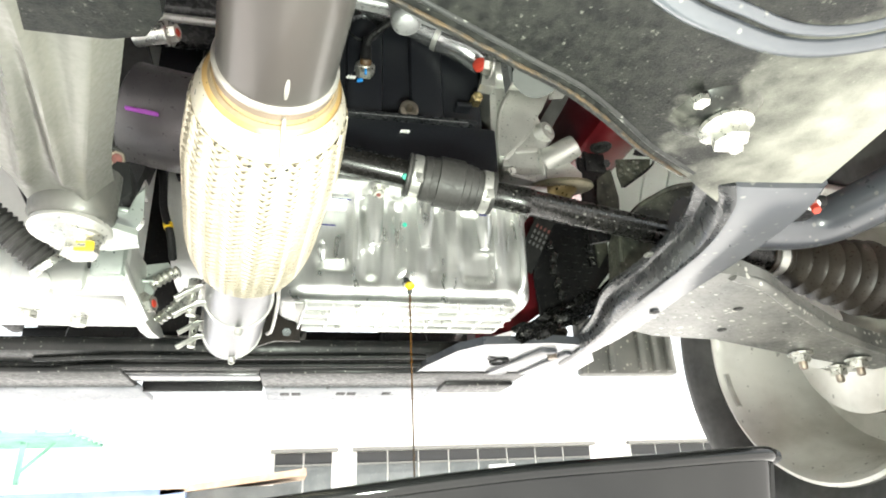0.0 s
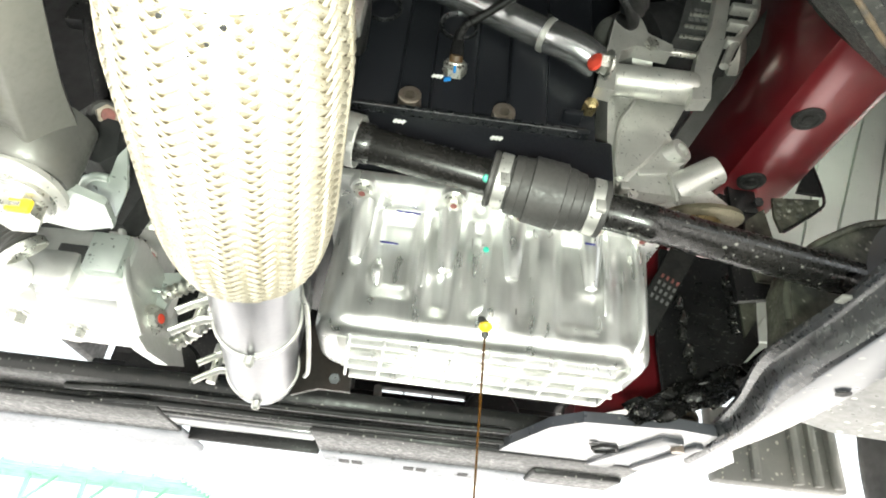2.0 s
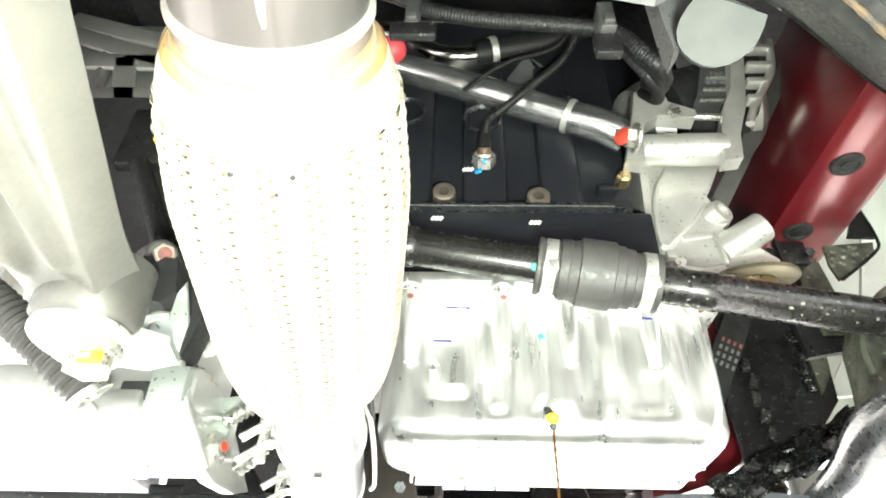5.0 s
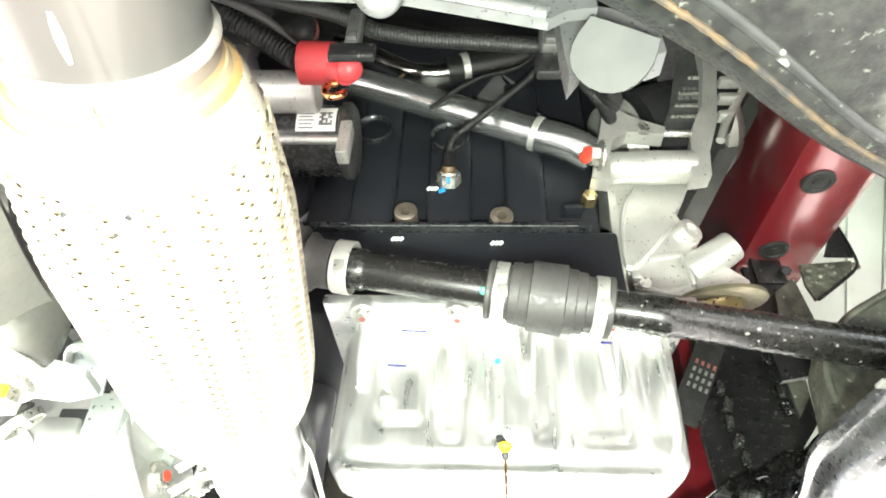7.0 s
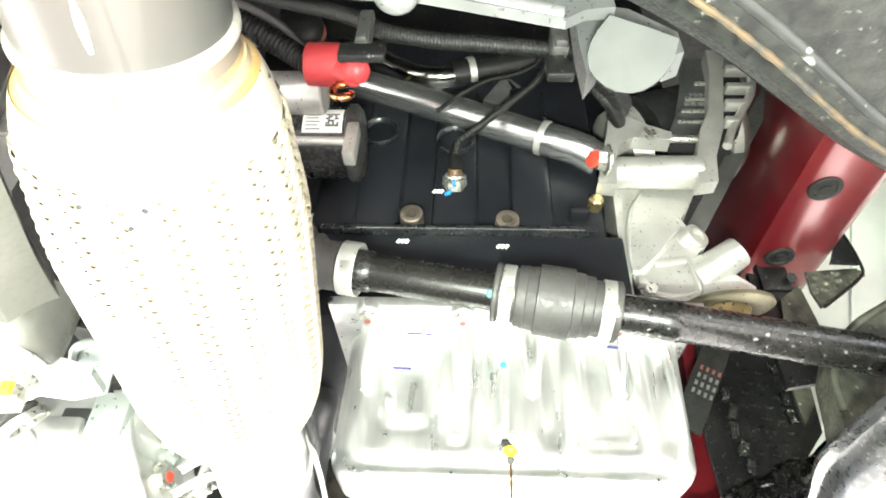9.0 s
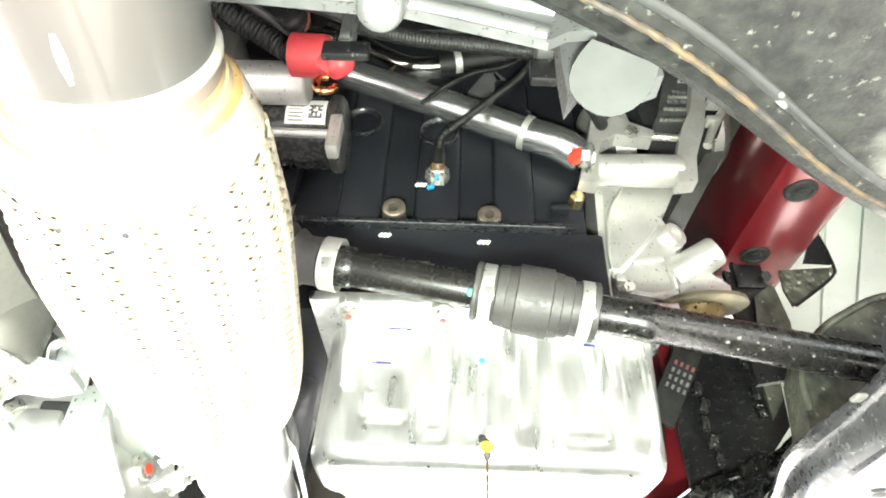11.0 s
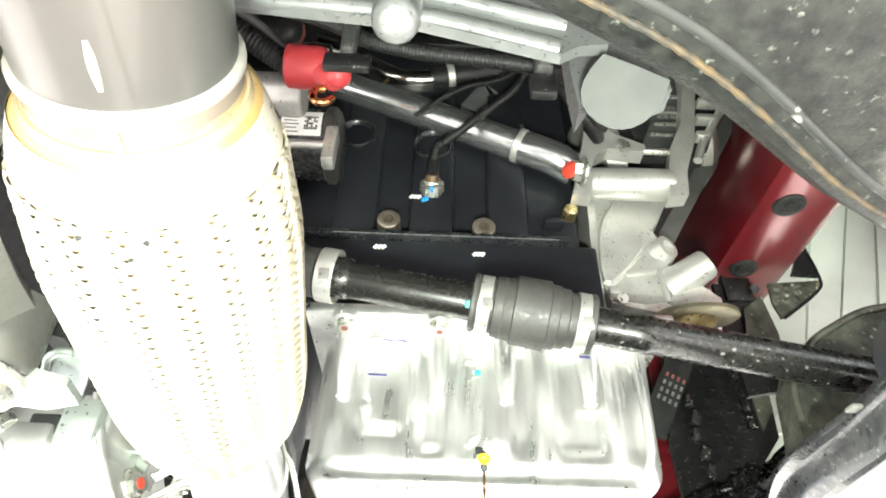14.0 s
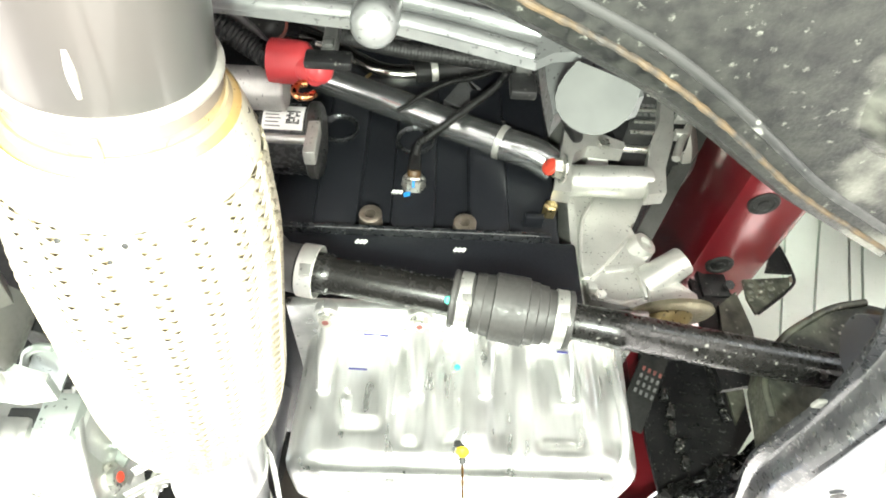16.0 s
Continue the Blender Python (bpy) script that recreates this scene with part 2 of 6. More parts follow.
M_RIM = surface("silver_wheel_paint", (0.74, 0.73, 0.69), (0.40, 0.38, 0.34), 0.4, 0.42, 7, 120, 0.1)
M_CONCRETE = surface("concrete", (0.72, 0.71, 0.69), (0.62, 0.61, 0.59), 0.0, 0.7, 1.5, 40, 0.3)
M_TRAY = surface("glossy_black_enamel", (0.004, 0.0045, 0.005), (0.012, 0.012, 0.012), 0.0, 0.07, 9, 30, 0.03, rough_var=0.06, spec=0.4)
M_BUILDING = surface("pale_render", (0.78, 0.76, 0.72), (0.70, 0.68, 0.64), 0.0, 0.8, 0.3, 6, 0.1)
M_WINDOW = surface("grey_window_glass", (0.10, 0.11, 0.11), (0.16, 0.17, 0.17), 0.0, 0.15, 0.5, 6, 0.0)
M_BLUEPAINT = surface("faded_blue_paint", (0.22, 0.30, 0.48), (0.30, 0.38, 0.55), 0.0, 0.5, 1, 10, 0.05)
M_GREENST = surface("green_painted_steel", (0.16, 0.36, 0.26), (0.22, 0.42, 0.32), 0.0, 0.5, 1, 10, 0.0)
M_BROWN = surface("weathered_tin_roof", (0.40, 0.27, 0.18), (0.5, 0.38, 0.28), 0.0, 0.7, 1, 10, 0.1)

M_OIL = bpy.data.materials.new("drained_engine_oil")
M_OIL.use_nodes = True
oil = M_OIL.node_tree.nodes["Principled BSDF"]
oil.inputs["Base Color"].default_value = (0.13, 0.055, 0.008, 1)
oil.inputs["Roughness"].default_value = 0.05
oil.inputs["Transmission Weight"].default_value = 0.4
M_PALE = surface("pale_green_zinc", (0.52, 0.56, 0.53), (0.44, 0.48, 0.45), 0.7, 0.4, 30, 200, 0.1)
# one black for dark parts and for shade painted into holes and gaps
M_DARK = surface("dark_part_and_cavity_shade", (0.008, 0.008, 0.009), (0.012, 0.012, 0.012), 0.0, 0.7, 8, 80, 0.1)


# ---- mesh helpers ----
V = Vector


def part(name, bm, material, parent=None, label="", smooth=40.0):
    """Links a bmesh as one mesh object, under a thing where one is given."""
    bmesh.ops.recalc_face_normals(bm, faces=bm.faces)
    me = bpy.data.meshes.new(name)
    bm.to_mesh(me)
    bm.free()
    me.materials.append(material)
    if smooth:
        me.shade_smooth()
        me.set_sharp_from_angle(angle=radians(smooth))
    ob = new(name, me)
    if parent:
        ob.parent = parent
        ob.matrix_parent_inverse = parent.matrix_basis.inverted()
    if label:
        ob["label"] = label
    return ob


def thing(name, at, label, category, group="", kind=""):
    ob = new(name)
    ob.empty_display_size = 0.02
    ob.matrix_basis = Matrix.Translation(at)
    return tagged(ob, label, category, group, kind)


def axes(direction, up=(0, 0, 1)):
    """A turn whose z axis is the direction."""
    z = V(direction).normalized()
    u = V(up)
    if abs(z.dot(u.normalized())) > 0.98:
        u = V((0, 1, 0))
    x = u.cross(z).normalized()
    y = z.cross(x)
    return Matrix((x, y, z)).transposed().to_4x4()


def bevelled(bm, width, segments=2, angle=30):
    if width:
        es = [e for e in bm.edges if len(e.link_faces) == 2 and e.calc_face_angle(0) > radians(angle)]
        bmesh.ops.bevel(bm, geom=es, offset=width, segments=segments, affect='EDGES', profile=0.5, clamp_overlap=True)
    return bm


def box(lo, hi, bevel=0.002, turn=None):
    bm = bmesh.new()
    bmesh.ops.create_cube(bm, size=1)
    lo, hi = V(lo), V(hi)
    c, s = (lo + hi) / 2, hi - lo
    for v in bm.verts:
        v.co = V((v.co.x * s.x, v.co.y * s.y, v.co.z * s.z))
    bevelled(bm, bevel)
    if turn is not None:
        bmesh.ops.transform(bm, matrix=turn, verts=bm.verts)
    bmesh.ops.translate(bm, vec=c, verts=bm.verts)
    return bm


def beam(a, b, w, h, bevel=0.001, up=(0, 0, 1)):
    """A bar from a to b, w wide and h high."""
    a, b = V(a), V(b)
    bm = bmesh.new()
    bmesh.ops.create_cube(bm, size=1)
    n = (b - a).length
    for v in bm.verts:
        v.co = V((v.co.x * w, v.co.y * h, v.co.z * n))
    bevelled(bm, bevel)
    bmesh.ops.transform(bm, matrix=Matrix.Translation((a + b) / 2) @ axes(b - a, up), verts=bm.verts)
    return bm


def lathe(profile, start, direction, segments=40, capped=True):
    """Turns (distance along the axis, radius) pairs about the axis."""
    bm = bmesh.new()
    m = Matrix.Translation(start) @ axes(direction)
    rings = []
    for s, r in profile:
        r = max(r, 1e-5)
        rings.append([bm.verts.new(m @ V((r * math.cos(2 * math.pi * i / segments), r * math.sin(2 * math.pi * i / segments), s))) for i in range(segments)])
    for p, q in zip(rings, rings[1:]):
        for i in range(segments):
            j = (i + 1) % segments
            bm.faces.new((p[i], p[j], q[j], q[i]))
    if capped:
        bm.faces.new(rings[0][::-1])
        bm.faces.new(rings[-1])
    return bm


def curve_points(points, steps=8):
    """A smooth line through the points."""
    p = [V(q) for q in points]
    if len(p) < 3:
        return p
    p = [2 * p[0] - p[1], *p, 2 * p[-1] - p[-2]]
    out = []
    for a, b, c, d in zip(p, p[1:], p[2:], p[3:]):
        for k in range(steps):
            t = k / steps
            out.append(0.5 * (2 * b + (c - a) * t + (2 * a - 5 * b + 4 * c - d) * t * t + (3 * b - a - 3 * c + d) * t ** 3))
    return out + [p[-2]]


def tube(points, radius, segments=16, steps=8, ripple=0.0, wave=0.005, capped=True, flat=1.0):
    """A hose or rod along a smooth line; ripple and wave give a corrugated one."""
    line = curve_points(points, steps)
    if ripple:
        fine, total = [], 0.0
        for a, b in zip(line, line[1:]):
            k = max(1, math.ceil((b - a).length / (wave / 4)))
            fine += [a.lerp(b, i / k) for i in range(k)]
        line = fine + [line[-1]]
    bm = bmesh.new()
    rings, x, run = [], None, 0.0
    for i, q in enumerate(line):
        d = (line[min(i + 1, len(line) - 1)] - line[max(i - 1, 0)]).normalized()
        if x is None:
            x = axes(d).col[0].to_3d()
        x = (x - d * x.dot(d)).normalized()
        y = d.cross(x)
        if i:
            run += (q - line[i - 1]).length
        r = radius(i / (len(line) - 1)) if callable(radius) else radius
        r += ripple * math.sin(2 * math.pi * run / wave)
        rings.append([bm.verts.new(q + x * r * math.cos(2 * math.pi * k / segments) + y * r * flat * math.sin(2 * math.pi * k / segments)) for k in range(segments)])
    for p, q in zip(rings, rings[1:]):
        for i in range(segments):
            j = (i + 1) % segments
            bm.faces.new((p[i], p[j], q[j], q[i]))
    if capped:
        bm.faces.new(rings[0][::-1])
        bm.faces.new(rings[-1])
    return bm


def plate(outline, thick, matrix, bevel=0.001, segments=2):
    """A flat outline given thickness, its face in the xy plane of the matrix, z upwards."""
    bm = bmesh.new()
    lo = [bm.verts.new((x, y, 0)) for x, y in outline]
    hi = [bm.verts.new((x, y, thick)) for x, y in outline]
    bm.faces.new(lo[::-1])
    bm.faces.new(hi)
    k = len(lo)
    for i in range(k):
        bm.faces.new((lo[i], lo[(i + 1) % k], hi[(i + 1) % k], hi[i]))
    bevelled(bm, bevel, segments)
    bmesh.ops.transform(bm, matrix=matrix, verts=bm.verts)
    return bm


def joined(*bms):
    out = bmesh.new()
    for b in bms:
        me = bpy.data.meshes.new("join")
        b.to_mesh(me)
        b.free()
        out.from_mesh(me)
        bpy.data.meshes.remove(me)
    return out


def hexagon(at, direction, radius, height, bevel=0.0012):
    m = Matrix.Translation(at) @ axes(direction)
    return plate([(radius * math.cos(math.pi * i / 3), radius * math.sin(math.pi * i / 3)) for i in range(6)], height, m, bevel)


def ring(at, direction, radius, width, thick, segments=36):
    """A band of that width round the axis."""
    h = width / 2
    prof = [(-h, radius), (-h, radius + thick * 0.7), (-h + thick * 0.3, radius + thick), (h - thick * 0.3, radius + thick), (h, radius + thick * 0.7), (h, radius)]
    return lathe(prof, at, direction, segments, capped=False)


def bolt(name, at, direction, r, label, parent=None, material=None, mark=None, group=""):
    """A flanged hexagon bolt; direction points out of the head."""
    d = V(direction).normalized()
    at = V(at)
    head_parts = [("washer", lathe([(0, r * 1.45), (r * 0.22, r * 1.45), (r * 0.32, r * 1.3)], at, d, 28)), ("head", hexagon(at + d * r * 0.25, d, r, r * 0.85))]
    top = parent
    if parent is None:
        top = thing(name, at, label, "bolt", group)
    else:
        top = part(name, hexagon(at + d * r * 0.25, d, r, r * 0.85), material or M_ZINC, parent, label)
        head_parts = head_parts[:1]
    for n, b in head_parts:
        part(n, b, material or M_ZINC, top)
    if mark:
        part("paint_mark", lathe([(0, r * 0.5), (r * 0.06, r * 0.45)], at + d * r * 1.1, d, 14), mark, top)
    return top


def smooth_step(a, b, x):
    t = min(1.0, max(0.0, (x - a) / (b - a)))
    return t * t * (3 - 2 * t)


XZ = Matrix(((1, 0, 0, 0), (0, 0, -1, 0), (0, 1, 0, 0), (0, 0, 0, 1)))   # outline upright, facing the rear of the car
YZ = Matrix(((0, 0, 1, 0), (1, 0, 0, 0), (0, 1, 0, 0), (0, 0, 0, 1)))    # outline upright, facing the side


# ---- ground and surroundings ----
ground = part("ground", box((-400, -400, -0.3), (400, 400, 0), 0), M_CONCRETE, smooth=0)
tagged(ground, "pale grey concrete yard under the raised car", "ground", kind="structure")

# ---- car body: floor, firewall, bonnet, wings, front ----
body = thing("car_body", (0.2, -1.0, 2.0), "dark red painted car body raised on a lift", "car")
part("floor_pan", box((-0.75, -2.6, 2.02), (1.0, 0.10, 2.06), 0.01), M_PLASTIC2, body, "grey underbody floor")
# firewall, bonnet, front and side wall hold the bay's shade in their black
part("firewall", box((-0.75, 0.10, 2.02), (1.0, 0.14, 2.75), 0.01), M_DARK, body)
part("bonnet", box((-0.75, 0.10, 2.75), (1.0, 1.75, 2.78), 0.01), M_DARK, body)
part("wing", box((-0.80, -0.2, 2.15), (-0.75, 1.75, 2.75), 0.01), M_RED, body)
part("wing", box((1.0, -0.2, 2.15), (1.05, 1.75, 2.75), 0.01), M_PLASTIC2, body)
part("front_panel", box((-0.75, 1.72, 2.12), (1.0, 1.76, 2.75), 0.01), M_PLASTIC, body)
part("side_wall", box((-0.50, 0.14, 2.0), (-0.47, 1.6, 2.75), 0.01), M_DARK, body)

# ---- engine block ----
block = thing("engine_block", (0.2, 0.80, 1.95), "black painted iron engine block above an oil pan", "engine")
part("crankcase", box((-0.06, 0.712, 2.045), (0.375, 1.00, 2.52), 0.006), M_BLOCK, block)
part("skirt", box((0.0, 0.692, 1.947), (0.385, 1.00, 2.047), 0.004), M_BLOCK, block)
part("worn_edge", tube([(0.115, 0.6838, 2.0475), (0.200, 0.6836, 2.0473), (0.280, 0.6838, 2.0475), (0.345, 0.6836, 2.0473)], lambda t: 0.00035 + 0.00035 * abs(math.sin(147 * t) * math.sin(61 * t)), 8, 30), M_BAR, block, "scratched bright edge of the ledge")
part("ledge", box((0.02, 0.684, 2.046), (0.358, 0.715, 2.053), 0.0015), M_TROUGH, block, "rough machined ledge")
for x, w in ((0.035, 0.05), (0.131, 0.050), (0.214, 0.050), (0.297, 0.046)):
    part("water_jacket", box((x - w / 2, 0.700, 2.062), (x + w / 2, 0.73, 2.30), 0.009), M_BLOCK, block)
for x, z in ((0.122, 2.208), (0.212, 2.194)):
    part("core_plug", lathe([(0, 0.023), (0.004, 0.023), (0.005, 0.0215), (0.003, 0.019), (-0.003, 0.0175), (-0.004, 0.0)], (x, 0.6995, z), (0, -1, 0), 40, False), M_COREPLUG, block, "dull steel core plug")
for x, z in ((0.170, 2.069), (0.269, 2.063)):
    b = part("threaded_boss", lathe([(0, 0.0125), (0.022, 0.0120), (0.023, 0.0105), (0.0225, 0.0055), (0.008, 0.005), (0.008, 0)], (x, 0.708, z), (0, -1, 0), 32, False), M_RUSTBOSS, block, "bare machined boss with a threaded hole")
for x, z in ((0.158, 2.035), (0.258, 2.030), (0.190, 2.112)):
    for k in range(3):
        part("paint_mark", beam((x + k * 0.004, 0.690 if z < 2.05 else 0.6985, z - 0.002), (x + k * 0.004 + 0.003, 0.690 if z < 2.05 else 0.6985, z + 0.002), 0.0016, 0.003, 0.0), M_WHITE, block, "white paint dab")
for x in (0.10, 0.155, 0.19):
    part("cast_number", box((x, 0.6905, 2.004), (x + 0.02, 0.693, 2.009), 0.0008), M_BLOCK, block)
part("timing_cover", box((0.376, 0.765, 1.95), (0.445, 1.0, 2.45), 0.01), M_BLOCK, block)
part("brass_plug", lathe([(0, 0.008), (0.014, 0.008), (0.016, 0.006)], (0.362, 0.70, 2.092), (0, -1, 0), 6), M_BRASS, block, "small brass plug")
part("plug_lug", box((0.335, 0.695, 2.081), (0.356, 0.72, 2.089), 0.002), M_BLOCK, block)

# ---- oil pressure sensor with its lead ----
sensor = thing("oil_pressure_switch", (0.213, 0.70, 2.12), "zinc oil pressure switch screwed into the engine block", "sensor")
sd = V((0.0, -0.75, 0.35))
part("body", hexagon((0.213, 0.703, 2.122), sd, 0.0135, 0.010), M_ZINC, sensor)
part("collar", lathe([(0, 0.0130), (0.004, 0.0130), (0.005, 0.0105), (0.007, 0.0100)], V((0.213, 0.703, 2.122)) + sd.normalized() * 0.009, sd, 28), M_ZINC, sensor)
part("neck", lathe([(0, 0.0075), (0.012, 0.0075), (0.014, 0.0065)], V((0.213, 0.703, 2.122)) + sd.normalized() * 0.009, sd, 28), M_BROWNPL, sensor, "brown plastic neck")
part("connector", lathe([(0, 0.008), (0.006, 0.0075), (0.012, 0.0075), (0.02, 0.006), (0.03, 0.005)], V((0.213, 0.692, 2.128)) + sd.normalized() * 0.007, V((0.02, -0.35, 0.9)), 24), M_PLASTIC, sensor, "black connector")
part("paint_mark", beam((0.203, 0.694, 2.104), (0.210, 0.690, 2.103), 0.003, 0.005, 0.0008), M_BLUE, sensor, "blue paint dab")
part("paint_mark", beam((0.213, 0.684, 2.116), (0.213, 0.686, 2.108), 0.003, 0.003, 0.0008), M_BLUE, sensor, "blue paint dab")
lead = part("sensor_lead", tube([(0.214, 0.672, 2.146), (0.218, 0.660, 2.150), (0.2265, 0.655, 2.155), (0.248, 0.655, 2.179), (0.272, 0.655, 2.207), (0.293, 0.655, 2.231), (0.310, 0.652, 2.253), (0.322, 0.62, 2.26)], 0.0043, 12, 8, 0.0005, 0.0032), M_SLEEVE)
tagged(lead, "black braided sleeve on the sensor lead", "cable")

# ---- oil pan ----
PX0, PX1, PY0, PY1 = 0.120, 0.424, 0.698, 0.822
PZ0, PZ1 = 1.8095, 1.9375
pan = thing("oil_pan", (0.27, 0.77, 1.815), "bright pressed aluminium oil pan with ribbed underside", "oil pan")


def pan_relief(x, z):
    """How far the rear wall stands in (plus) or out of its plane."""
    u = (x - PX0) / (PX1 - PX0)
    v = (z - PZ0) / (PZ1 - PZ0)
    d = 0.0
    for a, b, low, deep in ((0.13, 0.255, 0.30, 0.009), (0.30, 0.365, 0.16, 0.007), (0.415, 0.47, 0.18, 0.007), (0.56, 0.62, 0.18, 0.006), (0.69, 0.82, 0.16, 0.009), (0.88, 0.93, 0.12, 0.006)):
        d += deep * smooth_step(a - 0.014, a + 0.018, u) * (1 - smooth_step(b - 0.018, b + 0.014, u)) * smooth_step(low - 0.08, low + 0.12, v)
    d -= 0.004 * math.exp(-((u - 0.50) / 0.05) ** 2) * (1 - smooth_step(0.3, 0.7, v))
    d *= smooth_step(0.08, 0.26, v) * (1 - smooth_step(0.86, 1.0, v))
    for c in (0.265, 0.845):
        d -= 0.0022 * math.exp(-((u - c) / 0.004) ** 2) * smooth_step(0.25, 0.4, v)
    d -= 0.004 * math.exp(-((u - 0.955) / 0.012) ** 2) * smooth_step(0.0, 0.1, v)
    d += 0.0035 * math.exp(-((u - 0.925) / 0.012) ** 2)
    d -= 0.004 * math.exp(-((u - 0.06) / 0.015) ** 2) * math.exp(-((v - 0.35) / 0.2) ** 2)
    return d


def pan_body():
    bm = bmesh.new()
    rows, levels, corner = [], 48, 0.030
    nx, ny, nc = 120, 16, 8
    for k in range(levels + 1):
        z = PZ1 - (PZ1 - PZ0) * k / levels
        low = max(0.0, 1 - (z - PZ0) / 0.017)
        inset = 0.015 * (1 - math.sqrt(max(0.0, 1 - low * low)))
        taper = 0.010 * (1 - (z - PZ0) / (PZ1 - PZ0))
        x0, x1, y0, y1 = PX0 + inset * 0.8 - taper * 0.4, PX1 - inset - taper * 0.4, PY0 + inset, PY1 - inset - taper
        loop = [(x0 + corner + (x1 - x0 - 2 * corner) * i / nx, y0) for i in range(nx + 1)]
        loop += [(x1 - corner + corner * math.sin(a), y0 + corner - corner * math.cos(a)) for a in (math.pi / 2 * i / nc for i in range(1, nc + 1))]
        loop += [(x1, y0 + corner + (y1 - y0 - 2 * corner) * i / ny) for i in range(1, ny + 1)]
        loop += [(x1 - corner + corner * math.cos(a), y1 - corner + corner * math.sin(a)) for a in (math.pi / 2 * i / nc for i in range(1, nc + 1))]
        loop += [(x1 - corner - (x1 - x0 - 2 * corner) * i / nx, y1) for i in range(1, nx + 1)]
        loop += [(x0 + corner - corner * math.sin(a), y1 - corner + corner * math.cos(a)) for a in (math.pi / 2 * i / nc for i in range(1, nc + 1))]
        loop += [(x0, y1 - corner - (y1 - y0 - 2 * corner) * i / ny) for i in range(1, ny + 1)]
        loop += [(x0 + corner - corner * math.cos(a), y0 + corner - corner * math.sin(a)) for a in (math.pi / 2 * i / nc for i in range(1, nc))]
        verts = []
        for x, y in loop:
            rear = max(0.0, 1 - (y - y0) / 0.012)
            verts.append(bm.verts.new((x, y + rear * pan_relief(x, z), z)))
        rows.append(verts)
    n = len(rows[0])
    for p, q in zip(rows, rows[1:]):
        for i in range(n):
            bm.faces.new((p[i], p[(i + 1) % n], q[(i + 1) % n], q[i]))
    bm.faces.new(rows[-1])
    return bm


part("body", pan_body(), M_PAN, pan, smooth=60)
part("flange", joined(box((PX0 - 0.012, 0.656, 1.936), (PX1 + 0.008, 0.86, 1.946), 0.002)), M_PAN, pan)
# grey sheet over the pan floor: shade between the ribs put in as colour
part("shaded_floor", box((0.138, 0.716, PZ0 - 0.0014), (0.397, 0.795, PZ0 + 0.002), 0.0012), M_CAST2, pan, "duller underside sheet, its grey also holding the shade")
for y, x0, x1 in ((0.716, 0.148, 0.386), (0.746, 0.146, 0.402), (0.776, 0.144, 0.402), (0.805, 0.146, 0.396)):
    part("rib", beam((x0, y, PZ0 - 0.002), (x1, y, PZ0 - 0.002), 0.0030, 0.013, 0.001), M_PAN, pan)
for k in range(9):
    x = 0.398 - 0.031 * k
    part("rib", beam((x, 0.712, PZ0 - 0.001), (x - 0.001 * k, 0.808, PZ0 - 0.001), 0.0030, 0.011, 0.001), M_PAN, pan)
for x, y in ((0.144, 0.664), (0.226, 0.665), (0.287, 0.671), (0.360, 0.676), (0.404, 0.684)):
    part("bolt_pad", lathe([(0, 0.0125), (0.006, 0.0125), (0.009, 0.011)], (x, y, 1.938), (0, -0.25, -1), 28), M_PAN, pan)
    bolt("flange_bolt", (x, y - 0.0022, 1.929), (0, -0.25, -1), 0.0062, "", pan, M_ZINC, M_REDDULL)
    if x > 0.39:
        continue
    part("column", lathe([(0, 0.011), (0.03, 0.010), (0.06, 0.006)], (x, 0.694, 1.936), (0, 0.06, -1), 24), M_PAN, pan)
for x, y, z, n in ((0.172, 0.703, 1.901, 0.017), (0.186, 0.6965, 1.9325, 0.023), (0.356, 0.6845, 1.916, 0.010)):
    part("ink_mark", beam((x - n / 2, y, z), (x + n / 2, y, z - 0.0005), 0.0014, 0.0016, 0.0003), M_NAVY, pan, "dark blue ink line")
part("bead", tube([(0.405, 0.699, 1.930), (0.4065, 0.6985, 1.90), (0.407, 0.699, 1.850), (0.405, 0.702, 1.832), (0.398, 0.707, 1.821), (0.386, 0.708, 1.8155)], 0.0042, 12, 8), M_PAN, pan, "pressed corner bead")
part("bead", tube([(0.377, 0.6995, 1.922), (0.377, 0.6985, 1.90), (0.377, 0.6995, 1.868)], lambda t: 0.0028 * math.sin(math.pi * min(1, 0.12 + 0.8 * t)), 10, 8), M_PAN, pan)
part("bead", tube([(0.165, 0.6985, 1.880), (0.1655, 0.6970, 1.868), (0.167, 0.6985, 1.854)], lambda t: 0.0055 * math.sin(math.pi * (0.1 + 0.8 * t)), 12, 8), M_PAN, pan)
for x, z0, z1 in ((0.2065, 1.858, 1.928), (0.3725, 1.852, 1.922)):
    part("weld_ridge", beam((x, 0.6985, z0), (x, 0.6985, z1), 0.0026, 0.004, 0.001), M_PAN, pan, "thin straight ridge")
part("paint_mark", lathe([(0, 0.003), (0.002, 0.002)], (0.262, 0.6995, 1.9045), (0, -1, 0), 14), M_TEAL, pan, "green paint dot")
pd = V((0, -0.8, -0.35))
part("drain_boss", lathe([(0, 0.019), (0.010, 0.016), (0.016, 0.014), (0.017, 0.012), (0.017, 0.008), (0.006, 0.0075), (0.006, 0)], (0.266, 0.718, 1.842), pd, 36, False), M_PAN, pan, "open drain hole")
# black block and black disc: shade of notch and bore put in as colour
part("notch_shade", box((0.2590, 0.6960, 1.8300), (0.2705, 0.708, 1.8365), 0.0015), M_DARK, pan, "dark block for the shaded drain notch")
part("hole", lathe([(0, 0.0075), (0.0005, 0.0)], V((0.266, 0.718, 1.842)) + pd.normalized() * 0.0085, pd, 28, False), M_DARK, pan)
